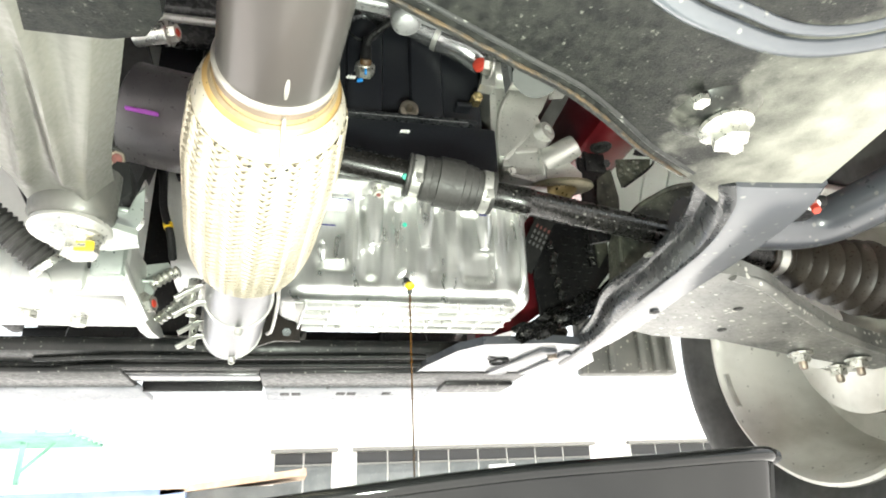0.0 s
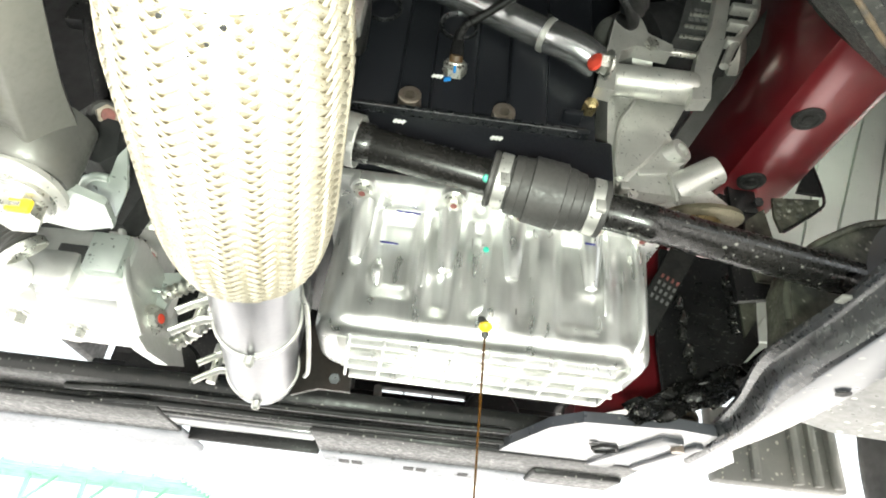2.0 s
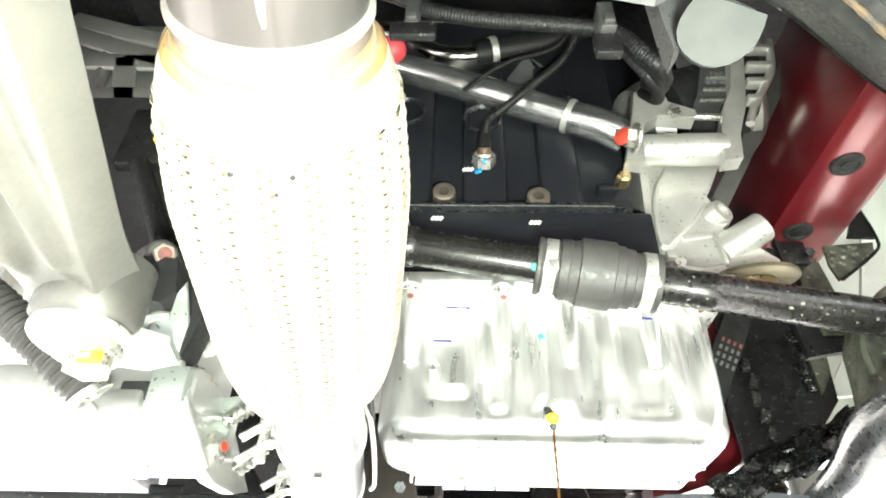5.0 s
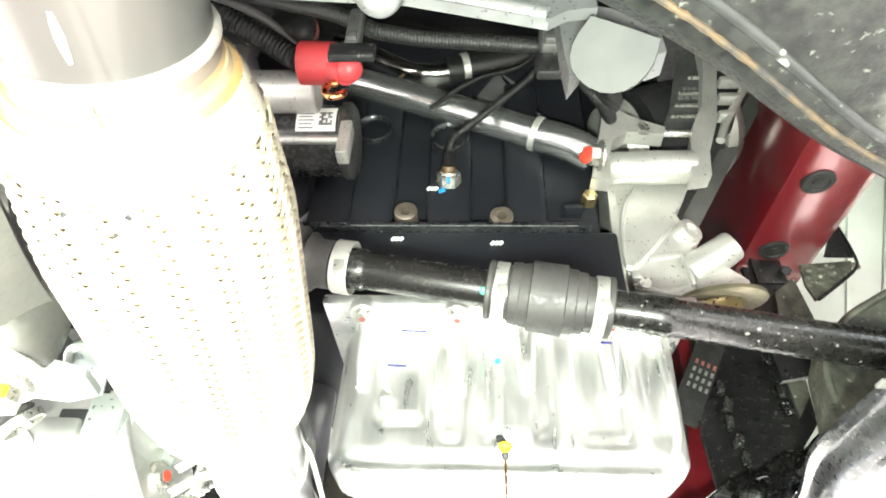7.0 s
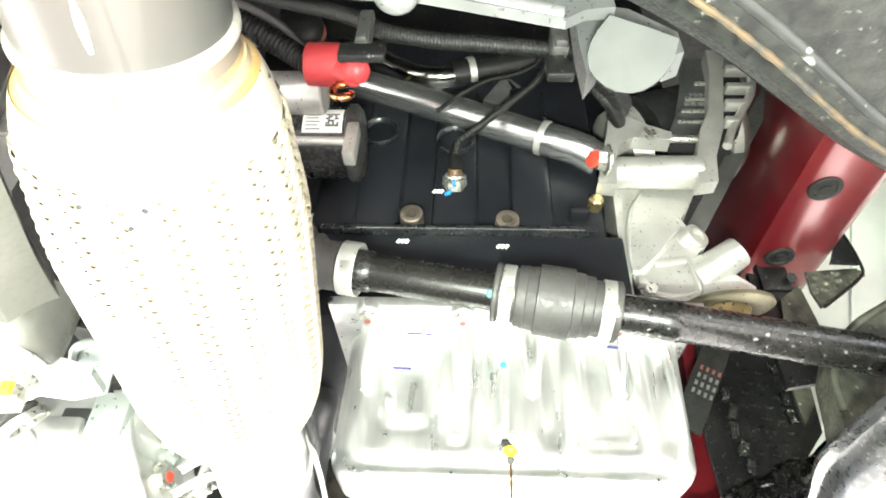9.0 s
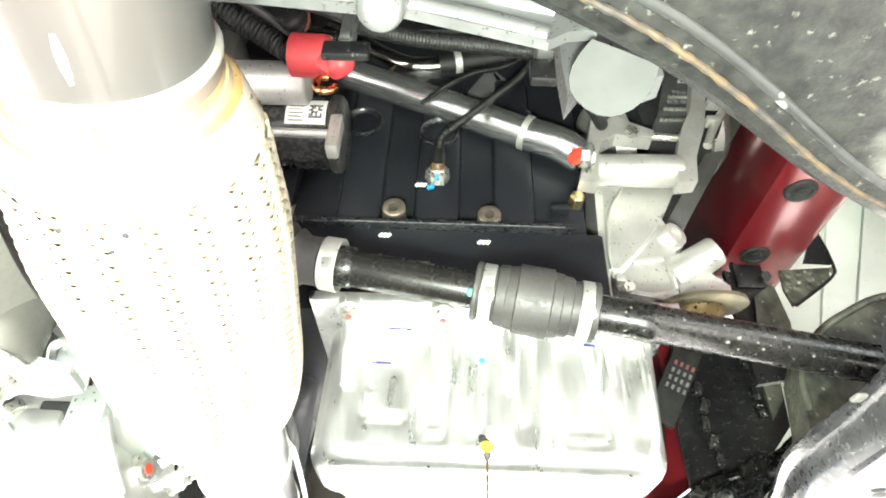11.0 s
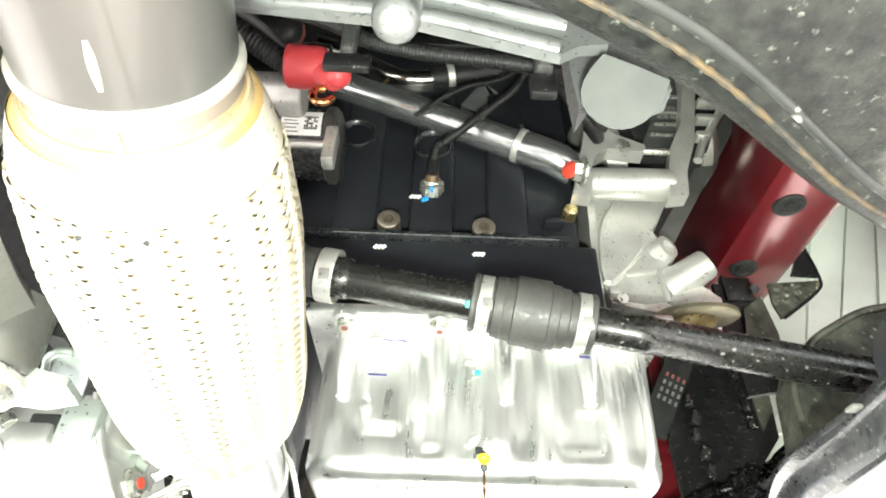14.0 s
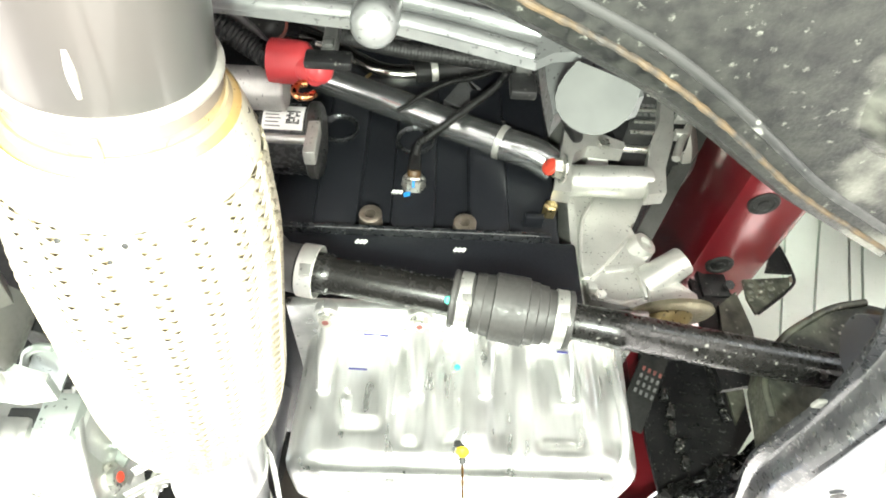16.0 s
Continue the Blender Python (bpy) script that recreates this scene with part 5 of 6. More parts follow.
part("shroud", box((-0.25, 1.40, 1.945), (0.10, 1.46, 2.30), 0.01), M_PLASTIC, rad)
part("fan_motor", lathe([(0, 0.05), (0.05, 0.055), (0.06, 0.05)], (0.37, 1.42, 1.93), (0, -1, 0), 36), M_PLASTIC, rad)
part("fan_motor", lathe([(0, 0.06), (0.06, 0.065), (0.07, 0.06)], (-0.20, 1.30, 1.90), (0, -1, 0), 36), M_PLASTIC, rad)
part("lower_tank", box((-0.40, 1.40, 1.90), (0.60, 1.51, 1.963), 0.006), M_PLASTIC, rad)
for x in (0.20, 0.262):
    part("grille_bar", beam((x, 1.52, 1.96), (x, 1.52, 2.02), 0.004, 0.004, 0.001), M_PLASTIC, rad)
part("grille_bar", beam((0.15, 1.52, 1.982), (0.34, 1.52, 1.9825), 0.0022, 0.002, 0), M_PLASTIC, rad)

# ---- right body rail, wheelhouse ----
rail = thing("body_rail", (0.6, 0.8, 2.1), "dark red painted body rail with black rubber plugs", "body rail")
part("box_section", plate([(0.645, 2.42), (0.556, 2.125), (0.560, 2.10), (0.572, 2.092), (0.632, 2.092), (0.645, 2.10), (0.65, 2.13), (0.68, 2.42)], 0.95, Matrix(((1, 0, 0, 0), (0, 0, 1, 0.35), (0, 1, 0, 0), (0, 0, 0, 1))), 0.007, 4), M_RED, rail)
for x, y in ((0.586, 0.667), (0.585, 0.780)):
    part("plug", lathe([(-0.002, 0.0165), (0.0015, 0.0165), (0.003, 0.015), (0.0025, 0.0115), (0.001, 0.0105), (0.001, 0.006), (0.003, 0.0055), (0.0035, 0.0)], (x, y, 2.092), (0, 0, -1), 36, False), M_BELT, rail, "black rubber grommet")
part("front_leg", plate([(0.515, 2.10), (0.510, 1.985), (0.496, 1.905), (0.468, 1.872), (0.413, 1.850), (0.412, 1.826), (0.488, 1.849), (0.522, 1.872), (0.536, 1.905), (0.539, 1.985), (0.550, 2.10)], 0.05, Matrix(((1, 0, 0, 0), (0, 0, 1, 0.945), (0, 1, 0, 0), (0, 0, 0, 1))), 0.006, 3), M_RED, rail, "red painted lower rail end")
house = thing("wheelhouse_panel", (0.85, 0.96, 2.0), "pale grey coated inner wheelhouse panel with pressed ribs", "panel")
part("sheet", box((0.66, 0.958, 1.88), (1.10, 0.964, 2.50), 0.001), M_LINER, house)
SEAMS = [(0.655, 0.335), (0.729, 0.357), (0.775, 0.400), (0.834, 0.362), (0.852, 0.380), (0.925, 0.39), (0.99, 0.39)]
for (a, ka), (b, kb) in zip(SEAMS, SEAMS[1:]):
    levels = [1.90 + 0.06 * i for i in range(11)]
    lefts = [(a + 0.0025 + ka * (z - 2.05) + 0.02 * (z - 2.15) ** 2, z) for z in levels]
    rights = [(b - 0.0025 + kb * (z - 2.05) + 0.02 * (z - 2.15) ** 2, z) for z in levels]
    part("pressed_band", plate(rights + lefts[::-1], 0.007, Matrix.Translation((0, 0.9585, 0)) @ XZ, 0.0028, 3), M_LINER, house)
part("stain", lathe([(0, 0.007), (0.0006, 0.004)], (0.795, 0.9512, 2.195), (0, -1, 0), 7), M_RUSTBOSS, house, "small brown stain")
part("lower_strip", plate([(0.626, 1.940), (0.694, 1.945), (0.686, 1.985), (0.683, 2.03), (0.668, 2.03), (0.662, 1.990)], 0.006, Matrix.Translation((0, 0.912, 0)) @ XZ, 0.002), M_LINER, house)

# ---- alternator and its bracket ----
brk = thing("alternator_bracket", (0.43, 0.70, 2.03), "bright cast aluminium alternator bracket", "bracket")
part("web", plate([(0.391, 2.150), (0.386, 2.085), (0.394, 2.016), (0.400, 1.993), (0.450, 1.984), (0.511, 1.985), (0.512, 2.004), (0.488, 2.026), (0.464, 2.044), (0.475, 2.054), (0.472, 2.068), (0.461, 2.078), (0.456, 2.092), (0.464, 2.100), (0.486, 2.145)], 0.020, Matrix.Translation((0, 0.735, 0)) @ XZ, 0.005, 3), M_CREAM, brk)
part("raised_face", plate([(0.440, 2.165), (0.434, 2.146), (0.426, 2.144), (0.424, 2.130), (0.412, 2.113), (0.402, 2.096), (0.395, 2.070), (0.392, 2.040), (0.393, 2.018), (0.400, 2.016), (0.420, 2.036), (0.448, 2.072), (0.455, 2.088), (0.462, 2.100), (0.486, 2.150), (0.486, 2.165)], 0.008, Matrix.Translation((0, 0.716, 0)) @ XZ, 0.0025, 3), M_CREAM, brk)
part("side_web", plate([(0.70, 2.15), (0.74, 2.15), (0.79, 2.05), (0.77, 1.99), (0.72, 1.99), (0.715, 2.05)], 0.008, Matrix.Translation((0.386, 0, 0)) @ YZ, 0.003), M_CREAM, brk)
part("barrel", lathe([(0, 0.0150), (0.003, 0.0175), (0.044, 0.0175), (0.045, 0.0182), (0.088, 0.0182), (0.092, 0.016)], (0.384, 0.684, 2.128), (1, 0, 0.02), 36), M_CREAM, brk)
part("crest", tube([(0.4255, 0.7095, 2.140), (0.412, 0.7085, 2.113), (0.402, 0.7085, 2.094), (0.3955, 0.7085, 2.066), (0.3930, 0.709, 2.036), (0.3945, 0.710, 2.016)], lambda t: 0.0012 + 0.0014 * math.sin(math.pi * t), 12, 6), M_CREAM, brk)
part("boss", lathe([(0, 0.022), (0.020, 0.0180), (0.050, 0.0160), (0.052, 0.0145), (0.051, 0.0085), (0.02, 0.0075), (0.02, 0)], (0.462, 0.728, 2.020), (0.78, -0.40, 0.42), 36, False), M_CREAM, brk, "drilled boss")
part("small_boss", lathe([(0, 0.016), (0.014, 0.0135), (0.015, 0.0075), (0.005, 0.006), (0.005, 0)], (0.461, 0.722, 2.064), (0.45, -0.85, 0.05), 28, False), M_CREAM, brk, "small drilled boss")
part("rib", beam((0.397, 0.714, 2.012), (0.452, 0.714, 2.080), 0.0034, 0.010, 0.0012), M_CREAM, brk)
part("rib", beam((0.452, 0.714, 2.036), (0.456, 0.714, 1.995), 0.0034, 0.010, 0.0012), M_CREAM, brk)
part("rib", beam((0.418, 0.714, 2.030), (0.452, 0.714, 2.036), 0.0030, 0.008, 0.0012), M_CREAM, brk)
part("facet", plate([(0.400, 1.994), (0.398, 2.012), (0.416, 2.026), (0.450, 2.033), (0.454, 1.995), (0.430, 1.988)], 0.010, Matrix.Translation((0, 0.724, 2.0)) @ Matrix.Rotation(radians(-14), 4, 'X') @ XZ @ Matrix.Translation((0, -2.0, 0)), 0.003), M_CREAM, brk)
part("foot", plate([(0.458, 1.986), (0.462, 2.022), (0.486, 2.016), (0.508, 2.000), (0.509, 1.986)], 0.012, Matrix.Translation((0, 0.724, 2.0)) @ Matrix.Rotation(radians(-10), 4, 'X') @ XZ @ Matrix.Translation((0, -2.0, 0)), 0.003), M_CREAM, brk)
part("lug", box((0.396, 0.706, 2.000), (0.406, 0.718, 2.010), 0.002), M_CREAM, brk)
part("screw", hexagon((0.407, 0.708, 1.9935), (0, -1, -0.2), 0.006, 0.005), M_ZINC, brk)
pulley = thing("water_pump_pulley", (0.485, 0.70, 1.985), "yellow passivated disc under the alternator bracket", "pulley")
part("disc", lathe([(0, 0.012), (0.001, 0.041), (0.005, 0.042), (0.007, 0.039), (0.008, 0.020), (0.016, 0.016), (0.017, 0.0)], (0.478, 0.712, 1.982), (0.02, 0.24, -1), 48, False), M_DISC, pulley)
part("hub", lathe([(0, 0.022), (0.004, 0.024), (0.008, 0.022), (0.016, 0.014)], (0.474, 0.712, 1.977), (0.02, 0.24, -1), 32), M_BRASS, pulley, "yellow hub")
alt = thing("alternator", (0.48, 0.70, 2.2), "aluminium and black alternator above its bracket", "alternator")
part("stator", lathe([(0, 0.070), (0.085, 0.070)], (0.445, 0.765, 2.250), (1, 0, 0.35), 48), M_DARK, alt, "black laminated stator")
part("rear_cover", lathe([(0, 0.040), (0.008, 0.058), (0.03, 0.066)], (0.404, 0.765, 2.235), (1, 0, 0.35), 40), M_CREAM, alt)
part("front_cover", lathe([(0, 0.070), (0.012, 0.072), (0.03, 0.060), (0.04, 0.030)], (0.530, 0.765, 2.280), (1, 0, 0.35), 40), M_CREAM, alt)
part("ear", plate([(0.362, 2.100), (0.381, 2.098), (0.386, 2.140), (0.392, 2.158), (0.408, 2.170), (0.448, 2.166), (0.451, 2.178), (0.425, 2.191), (0.396, 2.212), (0.386, 2.208), (0.380, 2.176)], 0.018, Matrix.Translation((0, 0.688, 0)) @ XZ, 0.004), M_CREAM, alt)
part("ear", plate([(0.464, 2.100), (0.485, 2.104), (0.491, 2.140), (0.508, 2.184), (0.514, 2.208), (0.533, 2.293), (0.542, 2.33), (0.520, 2.33), (0.516, 2.288), (0.499, 2.216), (0.484, 2.186), (0.472, 2.146)], 0.018, Matrix.Translation((0, 0.688, 0)) @ XZ, 0.004), M_CREAM, alt)
part("ear_screw", hexagon((0.424, 0.669, 2.171), (0.2, -1, 0), 0.008, 0.006), M_ZINC, alt)
# added sheet behind the vents; its black stands for the shade inside
part("vent_shade", plate([(0.512, 2.19), (0.536, 2.20), (0.562, 2.26), (0.566, 2.33), (0.540, 2.33)], 0.006, Matrix.Translation((0, 0.700, 0)) @ XZ, 0.001), M_DARK, alt)
part("vent_rail", tube([(0.508, 0.674, 2.160), (0.520, 0.674, 2.188), (0.540, 0.674, 2.222), (0.558, 0.674, 2.256), (0.570, 0.674, 2.31)], 0.0048, 12, 6), M_CREAM, alt)
for x, z, w in ((0.514, 2.196, 0.016), (0.521, 2.226, 0.024), (0.529, 2.256, 0.030), (0.536, 2.290, 0.032)):
    part("vent_fin", box((x, 0.668, z), (x + w, 0.682, z + 0.009), 0.0025), M_CREAM, alt)
lbl = part("rating_label", plate([(0.452, 2.188), (0.488, 2.196), (0.502, 2.226), (0.520, 2.30), (0.526, 2.34), (0.500, 2.34), (0.470, 2.23)], 0.003, Matrix.Translation((0, 0.6925, 0)) @ XZ, 0.0008), M_INK, alt, "black rating label")
for x0, x1, z in ((0.484, 0.490, 2.250), (0.492, 0.497, 2.250), (0.500, 0.510, 2.250), (0.493, 0.497, 2.267), (0.4985, 0.503, 2.267), (0.5045, 0.509, 2.267), (0.5105, 0.514, 2.267)):
    part("print_bar", box((x0, 0.6888, z - 0.003), (x1, 0.6894, z + 0.003), 0), M_FADED, lbl)
for x0, x1, z in ((0.486, 0.514, 2.2575), (0.503, 0.524, 2.287), (0.477, 0.505, 2.2355), (0.469, 0.499, 2.2165)):
    part("lamination", box((x0, 0.686, z - 0.0018), (x1, 0.692, z + 0.0018), 0.0006), M_ZINC, alt, "bright edge of a steel sheet")
part("through_bolt", lathe([(0, 0.0042), (0.040, 0.0042), (0.041, 0.007), (0.047, 0.007)], (0.444, 0.684, 2.183), (1, 0, -0.02), 18), M_ZINC, alt)
pivot2 = bolt("alternator_bolt", (0.372, 0.655, 2.117), (-1, -0.1, 0.0), 0.011, "alternator pivot bolt with red paint", mark=None)
part("paint_mark", lathe([(0, 0.010), (0.004, 0.009), (0.006, 0.0)], (0.358, 0.654, 2.117), (-0.7, -0.7, 0), 20, False), M_REDMARK, pivot2, "red paint cap")
belt = thing("drive_belt", (0.49, 0.83, 1.95), "black ribbed drive belt with faded print", "belt")
part("strand", beam((0.531, 0.846, 2.036), (0.463, 0.846, 1.911), 0.031, 0.005, 0.001, (0, -1, 0)), M_BELT, belt)
part("upper_strand", beam((0.462, 0.742, 2.067), (0.640, 0.742, 2.362), 0.020, 0.005, 0.001, (0, -1, 0)), surface("grey_belt_back", (0.05, 0.05, 0.047), (0.07, 0.069, 0.066), 0.0, 0.6, 30, 300, 0.1), belt, "plain grey belt back")
run, across = V((-0.478, 0, -0.878)), V((0.878, 0, -0.478))
for r in range(4):
    for c in range(4):
        a = V((0.502, 0.8425, 1.977)) + run * (r * 0.0105) + across * (-0.0105 + c * 0.0066)
        part("print_bar", beam(a - run * 0.0028, a + run * 0.0028, 0.0030, 0.0008, 0, (0, -1, 0)), M_REDDULL if r == 0 else M_FADED, belt)
fan = part("crank_pulley", lathe([(0, 0.07), (0.004, 0.072), (0.03, 0.072), (0.034, 0.07)], (0.445, 0.955, 1.97), (1, 0, 0), 48), M_DARK)
tagged(fan, "black crankshaft pulley behind the drive belt", "pulley")

# ---- splash guard, hook bracket ----
guard = thing("splash_guard", (0.57, 0.86, 1.9), "black ribbed plastic splash guard with dust", "guard")
part("sheet", plate([(0.50, 2.03), (0.64, 2.04), (0.63, 1.93), (0.575, 1.87), (0.49, 1.83), (0.485, 1.90)], 0.006, Matrix(((1, 0, 0, 0), (0.25, 0, 1, 0.735), (0, 1, 0, 0), (0, 0, 0, 1))), 0.002), M_PLASTIC, guard)
for i in range(9):
    z = 1.88 + i * 0.014
    for k in range(3):
        x = 0.530 + k * 0.020 + (i % 2) * 0.007 + 0.002 * (z - 1.88) / 0.014
        part("stud", box((x, 0.735 + 0.25 * x - 0.004, z), (x + 0.008, 0.735 + 0.25 * x + 0.002, z + 0.0022), 0.0006), M_PLASTIC, guard)
for x, y, z, lean in ((0.515, 0.856, 1.955, 0.2), (0.519, 0.857, 1.936, 0.5), (0.516, 0.856, 1.915, 0.1), (0.521, 0.857, 1.895, 0.4), (0.524, 0.858, 1.876, 0.2), (0.588, 0.873, 2.000, -0.1), (0.594, 0.875, 1.980, -0.4), (0.590, 0.874, 1.960, 0.0), (0.592, 0.874, 1.940, -0.3)):
    part("rung", beam((x - 0.003 * lean, y, z - 0.008), (x + 0.008 * lean, y, z + 0.008), 0.009, 0.010, 0.002), M_CRUMPLE, guard, "dusty stepped edge")
part("side_strip", plate([(0.603, 2.02), (0.632, 2.03), (0.622, 1.955), (0.604, 1.93)], 0.004, Matrix.Translation((0, 0.880, 0)) @ XZ, 0.001), M_TOWER, guard, "dusty side strip")
low = thing("lower_deflector", (0.56, 0.83, 1.83), "crumpled dusty black plastic deflector", "guard")
bm = bmesh.new()
grid = []
for i in range(41):
    s = i / 40
    row = []
    for k in range(15):
        w = k / 14
        x = 0.435 + 0.200 * s
        z = 1.786 + 0.082 * s + (0.028 + 0.022 * s) * w
        lump = 0.005 * math.sin(31 * s + 4 * w) * math.cos(9 * w + 11 * s) + 0.004 * math.sin(57 * s - 13 * w) + 0.002 * math.sin(90 * w + 40 * s)
        row.append(bm.verts.new((x + 0.004 * math.sin(17 * w + 5 * s), 0.815 + 0.030 * s + 0.015 * w + lump, z + 0.003 * math.sin(23 * s + 7 * w))))
    grid.append(row)
for p, q in zip(grid, grid[1:]):
    for k in range(14):
        bm.faces.new((p[k], p[k + 1], q[k + 1], q[k]))
bmesh.ops.solidify(bm, geom=bm.faces, thickness=0.003)
part("sheet", bm, M_CRUMPLE, low)
hook = thing("hook_bracket", (0.63, 0.79, 2.06), "black angled steel bracket under the body rail", "bracket")
part("shelf", plate([(0.613, 2.077), (0.672, 2.083), (0.668, 2.068), (0.645, 2.050), (0.616, 2.029), (0.611, 2.050)], 0.004, Matrix.Translation((0, 0.792, 0)) @ XZ, 0.001), M_TOWER, hook, "dusty dimpled shelf")
for i in range(3):
    for k in range(3):
        part("dimple", lathe([(0, 0.0042), (0.0012, 0.003), (0.0016, 0.0)], (0.621 + i * 0.013 - k * 0.003, 0.788, 2.070 - k * 0.010 + i * 0.003), (0, -1, 0), 12, False), M_TOWER, hook)
part("tab", plate([(0.664, 2.143), (0.669, 2.139), (0.673, 2.085), (0.641, 2.086), (0.652, 2.108)], 0.004, Matrix.Translation((0, 0.786, 0)) @ XZ, 0.001), M_PLASTIC, hook)
part("tab_edge", tube([(0.667, 0.781, 2.140), (0.673, 0.781, 2.084), (0.667, 0.786, 2.066), (0.617, 0.786, 2.028)], 0.0018, 8, 3), M_PLASTIC, hook)
part("leg", plate([(0.556, 2.086), (0.575, 2.080), (0.600, 2.070), (0.606, 2.062), (0.610, 2.010), (0.612, 1.95), (0.560, 1.94), (0.556, 2.02)], 0.008, Matrix.Translation((0, 0.812, 0)) @ XZ, 0.002), M_PLASTIC, hook)
part("leg_strip", plate([(0.580, 2.045), (0.606, 2.066), (0.612, 2.014), (0.606, 1.965), (0.582, 1.965), (0.575, 2.01)], 0.004, Matrix.Translation((0, 0.802, 0)) @ XZ, 0.001), M_TOWER, hook, "dusty lower strip")
part("bolt_head", hexagon((0.597, 0.796, 2.072), (0, -1, -0.3), 0.006, 0.006), M_PLASTIC, hook)
part("hanger", box((0.566, 0.80, 2.06), (0.60, 0.812, 2.10), 0.002), M_PLASTIC, hook)

# ---- starter, cables, pipes ----
starter = thing("starter_motor", (0.05, 0.66, 2.10), "black starter motor with a white label", "starter motor")
part("case", lathe([(0, 0.038), (0.217, 0.038)], (-0.115, 0.660, 2.146), (1, 0, 0), 48), surface("gloss_black_case", (0.014, 0.014, 0.015), (0.03, 0.03, 0.03), 0.0, 0.25, 20, 200, 0.05), starter)
part("end_cap", lathe([(0, 0.039), (0.002, 0.0415), (0.009, 0.0415), (0.013, 0.037), (0.014, 0.02)], (0.1005, 0.660, 2.146), (1, 0, 0), 48), surface("dull_grey_cap", (0.10, 0.098, 0.095), (0.15, 0.145, 0.14), 0.8, 0.38, 30, 200, 0.1), starter, "grey end cap")
part("through_bolt", tube([(-0.10, 0.624, 2.111), (0.0, 0.624, 2.110), (0.112, 0.624, 2.109)], 0.0048, 16, 4), M_CLAMP, starter, "bright through bolt")
part("bolt_block", box((0.106, 0.614, 2.082), (0.118, 0.632, 2.128), 0.002), M_CLAMP, starter)


def wrap(x0, x1, a0, a1, r):
    """A thin patch that lies round the starter case between two angles."""
    bm = bmesh.new()
    rows = []
    for i in range(9):
        a = radians(a0 + (a1 - a0) * i / 8)
        rows.append([bm.verts.new((x, 0.660 - r * math.cos(a), 2.146 + r * math.sin(a))) for x in (x0, x1)])
    for p, q in zip(rows, rows[1:]):
        bm.faces.new((p[0], p[1], q[1], q[0]))
    return bm


slab = part("label", wrap(0.057, 0.0985, -32, 16, 0.0384), M_LABEL, starter, "white printed label")
for r in range(6):
    part("print_bar", wrap(0.060, 0.0755 - 0.002 * (r % 2), -27 + r * 6.5, -25.2 + r * 6.5, 0.0387), M_INK, slab)
for r in range(6):
    for c in range(6):
        if (r * 7 + c * 5 + r * c * 3) % 5 < 3:
            part("code_patch", wrap(0.0810 + c * 0.0023, 0.0831 + c * 0.0023, -22 + r * 4.2, -18.2 + r * 4.2, 0.0387), M_INK, slab)
sol = thing("starter_solenoid", (0.0, 0.60, 2.155), "bright steel solenoid on the starter motor", "solenoid")
part("can", lathe([(0, 0.022), (0.148, 0.022), (0.150, 0.020)], (-0.07, 0.606, 2.162), (1, 0, 0), 40), M_CLAMP, sol)
part("lug", tube([(0.108, 0.574, 2.134), (0.102, 0.573, 2.131), (0.0985, 0.572, 2.121), (0.104, 0.572, 2.112), (0.113, 0.573, 2.114), (0.117, 0.575, 2.121)], 0.0036, 12, 6), M_COPPER, sol, "copper cable lug")
cap = thing("terminal_boot", (0.09, 0.57, 2.16), "bright red rubber terminal boot on a black cable", "cable boot")
part("sleeve", lathe([(0, 0.020), (0.001, 0.0215), (0.030, 0.0215), (0.036, 0.0205), (0.040, 0.016)], (0.068, 0.574, 2.1665), (1, 0, -0.06), 32), M_REDCAP, cap)
part("neck", tube([(0.096, 0.572, 2.160), (0.108, 0.570, 2.150), (0.118, 0.568, 2.142)], 0.0125, 20, 6), M_REDCAP, cap)
part("nose", lathe([(0, 0.004), (0.002, 0.0085), (0.006, 0.0118), (0.012, 0.0128), (0.018, 0.0118), (0.022, 0.0085), (0.024, 0.004)], (0.111, 0.563, 2.146), (0.8, -0.1, -0.5), 28), M_REDCAP, cap)
main = part("battery_cable", tube([(-0.08, 0.52, 2.235), (-0.02, 0.54, 2.208), (0.042, 0.565, 2.181), (0.072, 0.572, 2.163)], 0.0115, 18, 8, 0.0008, 0.005), M_SLEEVE)
tagged(main, "thick black sleeved battery cable", "cable")
cab2 = part("earth_cable", tube([(-0.08, 0.49, 2.20), (-0.02, 0.52, 2.205), (0.03, 0.55, 2.205), (0.07, 0.60, 2.20)], 0.005, 12, 8), M_RUBBER)
tagged(cab2, "thin black cable beside the starter", "cable")
for dy, dz, r in ((0, 0, 0.0062), (0.006, 0.0105, 0.0056), (0.018, 0.026, 0.0050)):
    lm = part("wiring_loom", tube([(0.02, 0.50 + dy, 2.172 + dz), (0.075, 0.485 + dy, 2.128 + dz), (0.118, 0.475 + dy, 2.098 + dz), (0.145, 0.475 + dy, 2.083 + dz), (0.162, 0.475 + dy, 2.070 + dz), (0.201, 0.475 + dy, 2.058 + dz), (0.241, 0.475 + dy, 2.053 + dz), (0.288, 0.475 + dy, 2.046 + dz), (0.306, 0.476 + dy, 2.039 + dz), (0.320, 0.478 + dy, 2.020 + dz * 0.6), (0.334, 0.485 + dy, 2.010 + dz * 0.3), (0.350, 0.52 + dy, 2.04), (0.365, 0.58 + dy, 2.12)], r, 14, 10, 0.00022, 0.0026), M_SLEEVE)
    tagged(lm, "black corrugated wiring loom across the engine", "cable")
c = thing("loom_clip", (0.150, 0.465, 2.05), "dark grey plastic loom clip with a broad foot", "clip", "loom clips")
